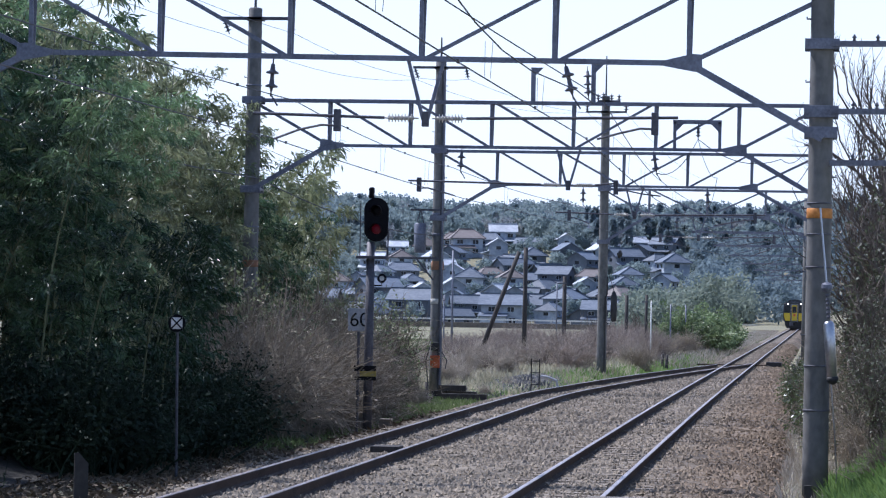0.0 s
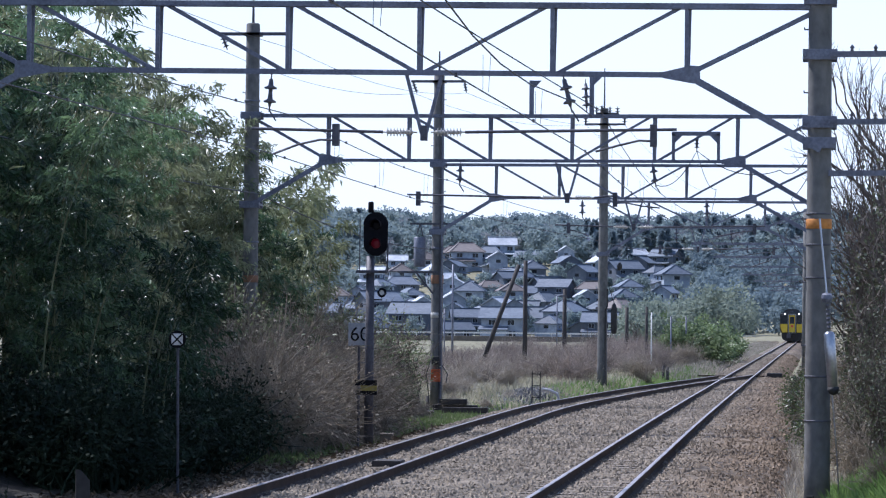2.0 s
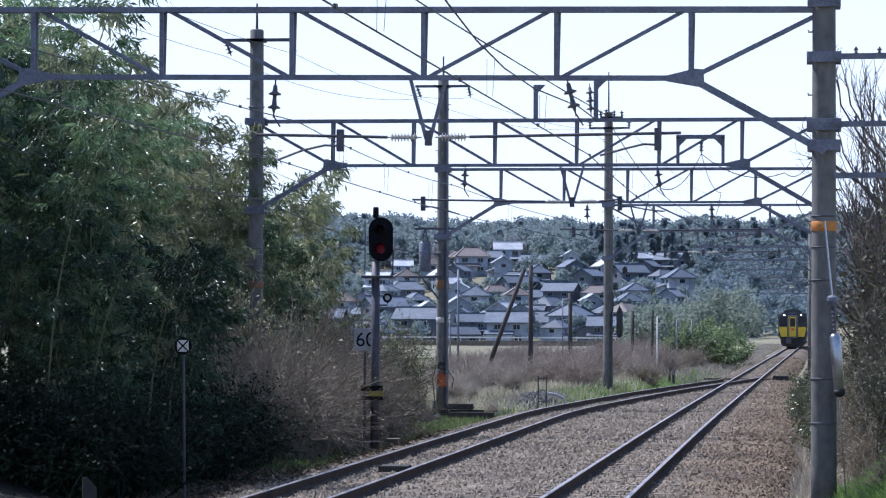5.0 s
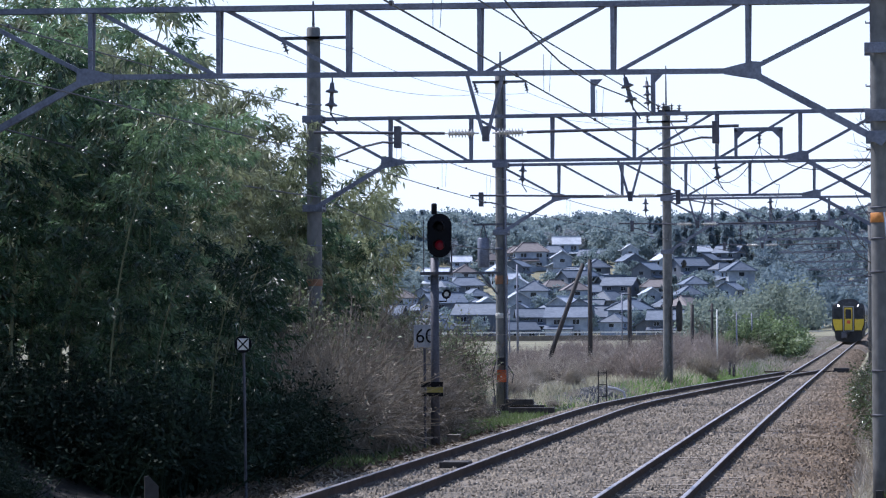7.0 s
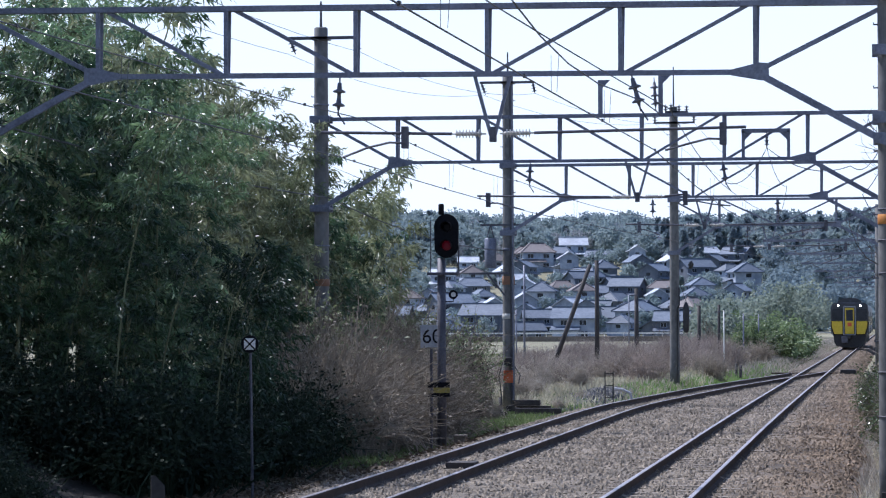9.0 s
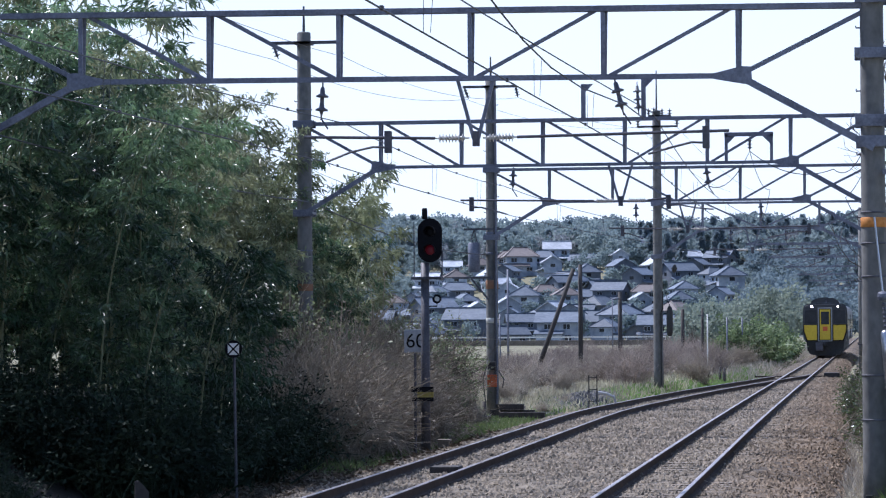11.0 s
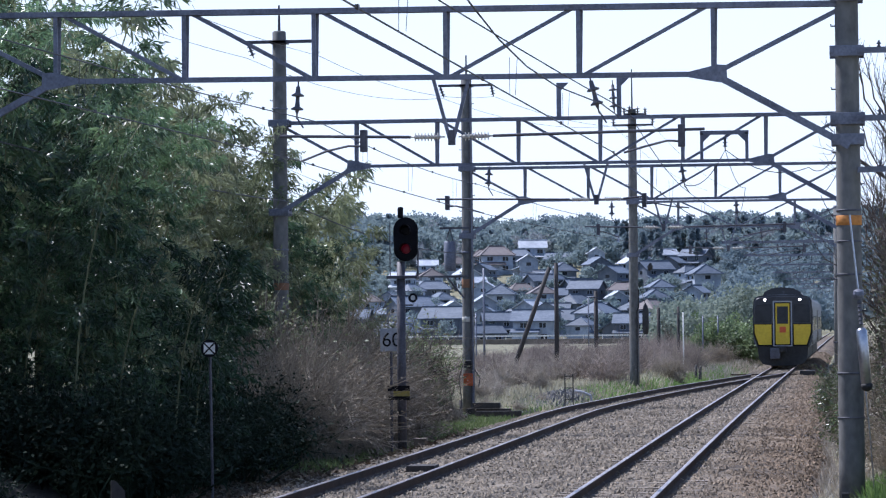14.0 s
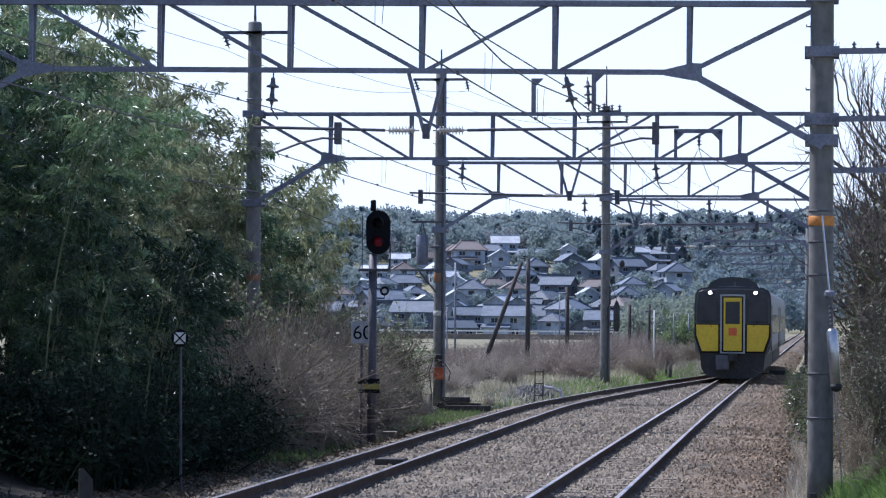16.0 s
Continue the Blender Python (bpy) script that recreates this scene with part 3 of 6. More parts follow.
# farther on, single masts with brackets over the single line
for y in (137.0, 165.0, 194.0, 226.0, 262.0, 300.0, 342.0):
    xc = main_x(y)
    root = thing("bracket_mast", "concrete mast with a steel bracket over the single line", "catenary mast", group="masts along the single line")
    bm = B()
    lathe(bm, [(0.16, -0.6), (0.12, 7.6)], 10, pose(xc + 2.7, y, 0))
    part("mast", bm, CONCRETE, root, smooth=True)
    bm = B()
    bar(bm, (xc - 2.6, y, 5.95), (xc + 2.7, y, 5.95), 0.12, 0.12)
    part("bracket_beam", bm, STEEL, root)
    bm = B()
    bar(bm, (xc - 2.4, y, 6.0), (xc + 2.7, y, 7.2), 0.05, 0.05)
    part("tie_rod", bm, STEEL, root)
    bm = B()
    tube(bm, [(xc + 1.2, y, 5.9), (xc + 1.1, y, 5.2), (xc + 0.1, y, 4.85)], 0.025, 5)
    part("steady_arm", bm, DARK_STEEL, root)
    insulator(root, (xc, y, 5.9), (xc, y, 5.5), 3, 0.09)

# ---- hangers, rods, insulators and wires of the overhead line ----
def hanger_gear(y, xv, zrod, chord, left_end, right_end, arm_left, arm_right, string_left, string_right):
    """Under one portal: a V hanger that holds a rod with long insulators, two steady arms, two hanging insulator strings."""
    root = thing("steady_rod", "steel steady rod with pale ribbed insulators under the portal", "overhead gear", group="steady rods")
    for dx in (-0.26, 0.26):
        bm = B()
        bar(bm, (xv + dx, y - 0.02, chord), (xv + dx * 0.12, y - 0.02, zrod - 0.02), 0.05, 0.05)
        part("hanger_leg", bm, STEEL, root)
    bm = B()
    box(bm, xv - 0.05, xv + 0.05, y - 0.05, y + 0.05, zrod - 0.12, zrod + 0.10, 0.01)
    part("hanger_shoe", bm, DARK_STEEL, root)
    for sgn, end in ((-1, left_end), (1, right_end)):
        insulator(root, (xv + sgn * 0.10, y, zrod), (xv + sgn * 0.62, y, zrod + 0.005), 8, 0.065, PORCELAIN)
        bm = B()
        tube(bm, [(xv + sgn * 0.60, y, zrod + 0.005), (end, y, zrod + 0.05)], 0.022, 8)
        part("rod", bm, DARK_STEEL, root)
    for pivot, tip, drop in (arm_left, arm_right):
        bm = B()
        box(bm, pivot - 0.05, pivot + 0.05, y - 0.06, y + 0.06, zrod - 0.20, zrod + 0.12, 0.01)
        part("arm_bracket", bm, DARK_STEEL, root)
        d = tip - pivot
        bm = B()
        tube(bm, [(pivot, y, zrod - 0.12), (pivot + 0.25 * d, y, zrod - 0.11), (pivot + 0.6 * d, y, zrod - 0.18), (tip, y, zrod - drop)], 0.018, 6)
        part("steady_arm", bm, DARK_STEEL, root)
    for x, x2 in (string_left, string_right):
        insulator(root, (x, y - 0.05, chord), (x2, y - 0.05, chord - 0.55), 2, 0.095)
        bm = B()
        tube(bm, [(x2, y - 0.05, chord - 0.52), (x2 + 0.10, y - 0.05, chord - 0.68)], 0.012, 5)
        part("wire_clamp", bm, DARK_STEEL, root)
    return root


hanger_gear(42.0, -5.51, 5.02, 5.86, -8.04, -1.86, (-6.80, -7.72, 0.32), (-2.19, -3.02, 0.27), (-7.75, -7.78), (-3.50, -3.36))
hanger_gear(65.3, -5.32, 5.06, 5.85, -8.93, -4.25, (-8.68, -7.86, 0.28), (-4.25, -3.25, 0.22), (-7.72, -7.74), (-3.42, -3.34))
hanger_gear(85.3, -5.0, 5.05, 5.86, -7.3, -1.2, (-6.9, -6.3, 0.28), (-1.5, -2.7, 0.28), (-6.5, -6.5), (-2.9, -2.85))
hanger_gear(109.0, -4.0, 5.0, 5.78, -5.6, -1.0, (-5.4, -4.7, 0.28), (-1.2, -2.6, 0.28), (-4.8, -4.8), (-2.8, -2.75))

# stub posts and a square frame that stand on the second portal
stub = thing("insulator_frame", "small grey steel frame with a hanging insulator on the portal", "overhead gear")
bm = B()
bar(bm, (-2.96, 65.3, 5.9), (-2.96, 65.3, 6.50), 0.07, 0.07)
bar(bm, (-1.96, 65.3, 5.9), (-1.96, 65.3, 6.50), 0.07, 0.07)
bar(bm, (-3.0, 65.3, 6.50), (-1.92, 65.3, 6.50), 0.07, 0.09)
prism(bm, [(-2.96, 6.46), (-2.96, 6.26), (-2.76, 6.46)], 65.29, 65.31)
prism(bm, [(-1.96, 6.46), (-1.96, 6.26), (-2.16, 6.46)], 65.29, 65.31)
part("frame", bm, STEEL, stub)
insulator(stub, (-2.44, 65.3, 6.46), (-2.44, 65.3, 6.12), 3, 0.06)
for x, high in ((-6.14, 0.80), (-4.79, 0.88)):
    post = thing("stub_post", "short steel post on the portal's upper chord", "overhead gear", group="stub posts")
    bm = B()
    bar(bm, (x, 65.3, 6.88), (x, 65.3, 6.88 + high), 0.10, 0.09)
    prism(bm, [(x, 6.88 + high), (x + 0.22, 6.88 + high), (x, 6.66 + high)], 65.27, 65.33)
    part("post", bm, STEEL, post)
    if high > 0.85:
        insulator(post, (x - 0.14, 65.2, 6.88 + high - 0.05), (x - 0.10, 65.2, 6.95), 3, 0.10)


def cross_arm(x, y, z, left, right, label, spike=0.0, strings=True):
    root = thing("pole_crossarm", label, "crossarm", group="crossarms on the poles")
    bm = B()
    bar(bm, (x - left, y - 0.20, z), (x + right, y - 0.20, z), 0.08, 0.07)
    box(bm, x - 0.19, x + 0.19, y - 0.24, y + 0.2, z - 0.03, z + 0.03)
    part("arm", bm, DARK_STEEL, root)
    if spike:
        bm = B()
        tube(bm, [(x, y, z + 0.15), (x, y, z + 0.15 + spike)], 0.035, 8, 0.6)
        part("spike", bm, DARK_STEEL, root)
    if strings:
        insulator(root, (x - left + 0.04, y - 0.2, z), (x - left + 0.17, y - 0.2, z - 0.36), 3, 0.075)
        insulator(root, (x + right - 0.04, y - 0.2, z), (x + right + 0.03, y - 0.2, z - 0.34), 3, 0.075)
    return root


cross_arm(-12.5, 65.3, 8.72, 0.72, 0.88, "dark steel crossarm with hanging insulators", spike=0.7)
cross_arm(-10.75, 85.3, 9.28, 0.80, 0.80, "dark steel crossarm with hanging insulators", spike=0.75)
cross_arm(-7.52, 109.0, 9.62, 0.72, 0.80, "dark steel crossarm with hanging insulators", strings=False)
cross_arm(-7.52, 109.0, 10.02, 0.30, 0.55, "short upper crossarm with knob insulators", spike=1.55, strings=False)
for x, z in ((-7.8, 10.1), (-7.6, 10.15), (-7.3, 10.1), (-7.02, 10.08), (-8.2, 9.7), (-6.75, 9.7)):
    knob = thing("pin_insulator", "small dark pin insulator on a crossarm", "insulator", group="pin insulators")
    insulator(knob, (x, 108.8, z - 0.08), (x, 108.8, z + 0.20), 2, 0.10, name="insulator")


def wire(points, radius, label, category="wire", clips=0, name="overhead_wire"):
    """A hanging wire through points; clips: how many small clamps sit on it."""
    root = thing(name, label, category, group="overhead wires")
    bm = B()
    tube(bm, points, radius, 5)
    part("strand", bm, WIRE, root)
    pts = [Vector(p) for p in points]
    for k in range(clips):
        u = (k + 0.5) / clips * (len(pts) - 1)
        p = pts[int(u)].lerp(pts[min(int(u) + 1, len(pts) - 1)], u - int(u))
        bm = B()
        box(bm, p.x - 0.012, p.x + 0.012, p.y - 0.04, p.y + 0.04, p.z - 0.012, p.z + 0.026)
        part("clip", bm, WIRE, root)
    return root


def sagging(ends, sag, n=10):
    pts = []
    for a, b in zip(ends, ends[1:]):
        a, b = Vector(a), Vector(b)
        for k in range(n):
            u = k / n
            pts.append(a.lerp(b, u) - Vector((0, 0, sag * 4 * u * (1 - u))))
    return pts + [Vector(ends[-1])]


masts = [137.0, 165.0, 194.0, 226.0, 262.0, 300.0, 342.0]
main_ends = [(-3.95, 5.0), (-3.18, 42.0), (-3.35, 65.3), (-2.85, 85.3), (-3.0, 109.0)] + [(main_x(y) + (0.18 if i % 2 else -0.15), y) for i, y in enumerate(masts)]
wire(sagging([(x, y, 4.76) for x, y in main_ends], 0.03), 0.0085, "grooved copper contact wire over the main line", clips=60)
wire(sagging([(-4.45, 5.0, 5.42), (-2.95, 42.0, 5.34)] + [(x - 0.05, y, 5.30 if y < 110 else 5.45) for x, y in main_ends[2:]], 0.10), 0.008, "sagging messenger wire over the main line")
side_ends = [(-8.75, 10.0), (-7.80, 42.0), (-7.66, 65.3), (-6.4, 85.3), (-4.75, 109.0), (-2.7, 137.0)]
wire(sagging([(x, y, 4.72) for x, y in side_ends], 0.03), 0.0085, "grooved copper contact wire over the loop track", clips=26)
wire(sagging([(-9.0, 10.0, 5.30), (-7.44, 42.0, 5.26), (-7.95, 65.3, 5.42)] + [(x + 0.1, y, 5.24) for x, y in side_ends[3:]], 0.12), 0.008, "sagging messenger wire over the loop track", clips=14)
for y, k in ((24.0, 0), (31.0, 0), (36.0, 0), (48.0, 1), (53.0, 1), (59.0, 1), (71.0, 1), (78.0, 1)):
    for ends in (main_ends, side_ends):
        for (xa, ya), (xb, yb) in zip(ends, ends[1:]):
            if ya <= y < yb:
                x = xa + (xb - xa) * (y - ya) / (yb - ya)
                for d in (-0.03, 0.03):
                    wire([(x + d, y, 4.75), (x + d * 1.4, y + 0.1, 5.25 if ends is side_ends else 5.16)], 0.003, "thin dropper between the wires", name="dropper")
# feeders between the pole tops, jumpers and the service cable
wire(sagging([(-13.4, 30, 8.4), (-13.2, 65.1, 8.36), (-11.45, 85.1, 8.92), (-8.2, 108.8, 9.6), (-7.0, 160, 9.4)], 0.35), 0.006, "thin feeder line between the pole tops")
wire(sagging([(-11.9, 30, 8.3), (-11.55, 65.1, 8.38), (-9.9, 85.1, 8.94), (-6.75, 108.8, 9.6), (-5.6, 160, 9.4)], 0.35), 0.006, "thin feeder line between the pole tops")
wire(sagging([(-13.0, 30, 5.6), (-12.3, 65.1, 5.10), (-10.9, 85.1, 4.35), (-13.2, 133.0, 4.65)], 0.25), 0.014, "black service cable from pole to pole")
wire([(-3.3, 22.0, 5.5), (-3.49, 28.4, 5.4), (-3.61, 31.5, 5.4), (-3.67, 35.0, 5.4), (-3.60, 38.0, 5.4), (-3.42, 39.8, 5.4), (-3.25, 41.0, 5.38), (-3.20, 43.8, 5.38)], 0.010, "slack jumper to the messenger wire", name="jumper")
wire(sagging([(-3.34, 65.3, 5.35), (-2.44, 65.3, 6.12), (-0.6, 65.4, 5.7), (0.1, 65.3, 6.2)], 0.28, 8), 0.010, "slack jumper to the messenger wire", name="jumper")
wire(sagging([(-2.44, 65.3, 6.12), (-2.3, 75, 5.7), (-2.9, 85.3, 5.35)], 0.25, 8), 0.008, "slack jumper to the messenger wire", name="jumper")
wire(sagging([(0.1, 85.2, 6.7), (-0.45, 85.2, 5.9), (0.05, 85.2, 5.1)], 0.1, 6), 0.012, "slack jumper beside the pole", name="jumper")

# ---- what hangs on the poles ----
near = thing("pole_fittings", "bolted steel arms and bands on the near concrete pole", "pole fittings")
for z, reach in ((5.17, 1.45), (4.44, 1.30), (6.13, 1.45)):
    bm = B()
    bar(bm, (0.30, 41.78, z), (0.17 + reach, 41.9, z + 0.02), 0.08, 0.08)
    arm = part("side_arm", bm, STEEL, near)
    for x in (0.62, 0.95):
        insulator(arm, (x, 41.82, z + 0.03), (x, 41.82, z + 0.14), 1, 0.035, name="pin_knob")
for z, high in ((5.17, 0.17), (6.13, 0.15)):
    clamp(near, 0.17, 42.0, z, 0.185, high, "wide_clamp")
for z0, z1, r in ((3.66, 3.80, 0.1795), (3.86, 3.885, 0.179), (3.42, 3.445, 0.18), (2.95, 2.975, 0.182), (1.55, 1.575, 0.186), (0.92, 0.945, 0.187)):
    bm = B()
    lathe(bm, [(r, z0), (r + 0.004, z0 + 0.004), (r + 0.004, z1 - 0.004), (r, z1)], 24, pose(0.17, 42, 0))
    part("painted_band" if z1 - z0 > 0.1 else "steel_strap", bm, ORANGE_PAINT if z1 - z0 > 0.1 else DARK_STEEL, near, "faded orange warning band" if z1 - z0 > 0.1 else "", smooth=True)
bm = B()
box(bm, 0.02, 0.13, 41.72, 41.82, -0.35, -0.12, 0.01)
part("earth_box", bm, UNDER, near)
weight = thing("tension_weight", "shiny zinc tension cylinder on a steel wire", "tension weight")
bm = B()
tube(bm, [(0.18, 41.74, 3.80), (0.285, 41.68, 2.74)], 0.016, 6)
part("rod", bm, SILVER, weight, "bright steel rod")
bm = B()
lathe(bm, [(0.02, -0.07), (0.07, -0.05), (0.085, 0.0), (0.07, 0.05), (0.02, 0.07)], 14, pose(0.29, 41.66, 2.68, 12, 0, 0))
part("pulley", bm, STEEL, weight)
bm = B()
for k in range(6):
    lathe(bm, [(0.02, 0), (0.03, 0.02), (0.02, 0.05)], 8, pose(0.30 + 0.004 * k, 41.66, 2.54 - 0.06 * k))
part("chain", bm, DARK_STEEL, weight)
bm = B()
lathe(bm, [(0.05, 0.0), (0.078, 0.02), (0.078, 0.76), (0.06, 0.79), (0.03, 0.81)], 20, pose(0.385, 41.66, 1.40, 0, -4.5, 0))
part("cylinder", bm, SILVER, weight, "shiny zinc cylinder", smooth=True)
bm = B()
lathe(bm, [(0.02, -0.06), (0.06, -0.04), (0.082, 0.0), (0.082, 0.05)], 20, pose(0.39, 41.66, 1.37, 0, -4.5, 0))
part("end_cap", bm, UNDER, weight, smooth=True)
bm = B()
tube(bm, [(0.37, 41.66, 1.34), (0.43, 41.66, 0.65), (0.47, 41.7, 0.05), (0.46, 41.8, -0.4)], 0.012, 6)
part("anchor_wire", bm, SILVER, weight)

second = thing("pole_fittings", "orange band and straps on the concrete pole in the bamboo", "pole fittings")
for z0, z1, m in ((3.10, 3.26, FADED_BAND), (7.2, 7.23, STEEL), (4.0, 4.03, STEEL)):
    bm = B()
    lathe(bm, [(0.180, z0), (0.184, z0 + 0.004), (0.184, z1 - 0.004), (0.180, z1)], 20, pose(-12.5, 65.3, 0))
    part("band", bm, m, second, smooth=True)

third = thing("pole_fittings", "orange plate, boxes and cables on the middle concrete pole", "pole fittings")
bm = B()
box(bm, -10.88, -10.60, 85.05, 85.12, 0.48, 0.84, 0.01)
part("plate", bm, RED_ORANGE, third, "red-orange metal plate")
bm = B()
box(bm, -10.86, -10.62, 84.98, 85.12, 0.98, 1.22, 0.03)
part("junction_box", bm, UNDER, third)
for z0, z1, m in ((3.35, 3.60, FADED_BAND), (2.35, 2.50, PORCELAIN), (4.35, 4.42, STEEL), (4.95, 5.02, STEEL)):
    bm = B()
    lathe(bm, [(0.183, z0), (0.187, z0 + 0.004), (0.187, z1 - 0.004), (0.183, z1)], 20, pose(-10.75, 85.3, 0))
    part("band", bm, m, third, smooth=True)
for dx, m in ((0.10, WIRE), (0.15, STEEL)):
    bm = B()
    tube(bm, [(-10.75 + dx, 85.11, -0.2), (-10.75 + dx, 85.11, 4.6), (-10.75 + dx * 0.9, 85.13, 9.2)], 0.028, 6)
    part("cable_pipe", bm, m, third)
bm = B()
tube(bm, [(-10.95, 85.2, 0.0), (-11.02, 85.15, 0.7), (-10.9, 85.1, 1.1)], 0.018, 5)
tube(bm, [(-10.45, 85.2, 0.45), (-10.40, 85.15, 0.7), (-10.55, 85.1, 0.95)], 0.018, 5)
part("loose_cable", bm, WIRE, third)
arms = thing("service_arm", "steel arm with a hanging grey transformer can", "service arm")
bm = B()
bar(bm, (-11.55, 85.15, 5.10), (-10.2, 85.15, 5.10), 0.07, 0.06)
part("arm", bm, DARK_STEEL, arms)
bm = B()
bar(bm, (-11.9, 85.15, 3.68), (-10.7, 85.15, 3.68), 0.07, 0.06)
bar(bm, (-11.35, 85.15, 3.66), (-10.85, 85.15, 3.05), 0.05, 0.05)
part("lower_arm", bm, DARK_STEEL, arms)
bm = B()
tube(bm, [(-11.25, 85.15, 5.10), (-11.36, 85.15, 4.75), (-11.16, 85.15, 4.70), (-11.25, 85.15, 5.10)], 0.018, 5)
part("hanger", bm, DARK_STEEL, arms)
bm = B()
lathe(bm, [(0.16, 0), (0.175, 0.03), (0.175, 0.84), (0.15, 0.87)], 18, pose(-11.26, 85.15, 3.84))
part("transformer_can", bm, STEEL, arms, "dull grey cylindrical can", smooth=True)

fourth = thing("balance_weight", "dark slim balance weight hung beside the pole", "tension weight")
bm = B()
lathe(bm, [(0.05, 0), (0.10, 0.05), (0.12, 0.3), (0.12, 0.9), (0.07, 1.08), (0.02, 1.15)], 14, pose(-7.08, 108.8, 1.82))
part("weight", bm, UNDER, fourth, smooth=True)
bm = B()
tube(bm, [(-7.33, 108.75, 3.5), (-7.33, 108.75, 2.85), (-7.4, 108.8, 2.7), (-7.4, 108.75, 0.0)], 0.03, 6)
tube(bm, [(-7.08, 108.8, 2.97), (-7.3, 108.9, 3.6)], 0.012, 5)
part("guide_pipe", bm, UNDER, fourth)
bm = B()
lathe(bm, [(0.02, 0), (0.14, 0.06), (0.16, 0.12), (0.05, 0.2)], 12, pose(-7.0, 108.9, 4.35, 0, 100, 0))
part("lamp_hood", bm, UNDER, fourth)

# ---- colour-light signal ----
SX, SY = -8.95, 59.93
signal = thing("railway_signal", "black two-lens colour-light signal showing red on a slim pole", "railway signal", at=(SX, SY, 0))
bm = B()
lathe(bm, [(0.10, -0.5), (0.092, 1.6), (0.085, 3.6)], 16)
part("post", bm, DARK_STEEL, signal, smooth=True)
outline = []
for k in range(24):
    a = math.tau * k / 24
    outline.append((0.12 + 0.255 * math.cos(a), 4.06 + (0.2 if math.sin(a) >= 0 else -0.2) + 0.255 * math.sin(a)))
bm = B()
prism(bm, outline, -0.12, -0.06)
bmesh.ops.bevel(bm, geom=[e for e in bm.edges if all(v.co.y < -0.11 for v in e.verts)], offset=0.015, segments=2, affect="EDGES")
board = part("backboard", bm, BLACK_PAINT, signal, "black oval backboard")
bm = B()
box(bm, -0.02, 0.26, -0.06, 0.16, 3.72, 4.42, 0.02)
part("lamp_case", bm, BLACK_PAINT, signal)
for z, m, lab in ((4.24, DEAD_LAMP, "unlit lens"), (3.86, RED_LAMP, "lit red lens")):
    bm = B()
    lathe(bm, [(0.10, 0), (0.095, 0.015), (0.05, 0.03)], 20, pose(0.13, -0.12, z, 90, 0, 0))
    part("lens", bm, m, board, lab, smooth=True)
    bm = B()
    n = 12
    rims = [[bm.verts.new((0.13 + 0.118 * math.cos(a), yy, z + 0.118 * math.sin(a))) for a in (math.pi * (-0.12 + 1.24 * k / n) for k in range(n + 1))] for yy in (-0.12, -0.36)]
    for k in range(n):
        bm.faces.new((rims[0][k], rims[0][k + 1], rims[1][k + 1], rims[1][k]))
    hood = part("hood", bm, BLACK_PAINT, board)
    thick = hood.modifiers.new("thickness", "SOLIDIFY")
    thick.thickness = 0.006
bm = B()
lathe(bm, [(0.05, 4.50), (0.06, 4.52), (0.06, 4.70), (0.045, 4.73)], 12)
part("post_cap", bm, BLACK_PAINT, signal, smooth=True)
bm = B()
box(bm, -0.28, 0.36, -0.16, 0.22, 3.25, 3.31, 0.01)
part("service_step", bm, DARK_STEEL, signal)
bm = B()
tube(bm, [(0.36, -0.05, 3.28), (0.37, -0.05, 3.85)], 0.018, 6)
tube(bm, [(-0.24, 0.1, 3.28), (-0.24, 0.1, 4.4)], 0.012, 6)
part("handrail", bm, DARK_STEEL, signal)
bm = B()
ring = [(0.25 + 0.075 * math.cos(math.tau * k / 16), -0.02, 2.85 + 0.075 * math.sin(math.tau * k / 16)) for k in range(17)]
tube(bm, ring, 0.026, 6, caps=False)
tube(bm, [(0.08, 0, 2.70), (0.25, -0.02, 2.70), (0.25, -0.02, 2.78)], 0.015, 5)
part("marker_ring", bm, BLACK_PAINT, signal, "black marker ring")
bm = B()
lathe(bm, [(0.05, 0), (0.05, 0.01)], 16, pose(0.25, -0.01, 2.85, 90, 0, 0))
part("marker_plate", bm, WHITE_PAINT, signal)
bm = B()
box(bm, -0.28, 0.18, -0.13, -0.09, 0.74, 0.82)
box(bm, -0.28, 0.18, -0.13, -0.09, 0.93, 1.04)
part("black_band", bm, BLACK_PAINT, signal)
bm = B()
box(bm, -0.16, 0.18, -0.125, -0.095, 0.82, 0.93)
part("yellow_band", bm, YELLOW_PAINT, signal, "yellow reflective band")
for k in range(9):
    bm = B()
    tube(bm, [(-0.16, -0.06, 0.5 + 0.3 * k), (0.16, -0.06, 0.5 + 0.3 * k)], 0.008, 5)
    part("step_bolt", bm, DARK_STEEL, signal)

# speed board behind the signal post
board60 = thing("speed_sign", "weathered white speed board reading 60", "sign", at=(-9.22, 60.35, 0))
bm = B()
box(bm, -0.24, 0.24, 0.0, 0.012, 1.74, 2.22, 0.004)
part("plate", bm, GREY_PAINT, board60)
bm = B()
tube(bm, [(-0.02, 0.05, -0.5), (-0.02, 0.05, 2.15)], 0.03, 8)
part("post", bm, DARK_STEEL, board60)
text = bpy.data.curves.new("number", "FONT")
text.body, text.size, text.align_x, text.extrude = "60", 0.42, "CENTER", 0.002
label = new("number", text)
label.parent = board60
label.matrix_basis = pose(0.0, -0.006, 1.845, 90, 0, 0)
text.materials.append(BLACK_PAINT)

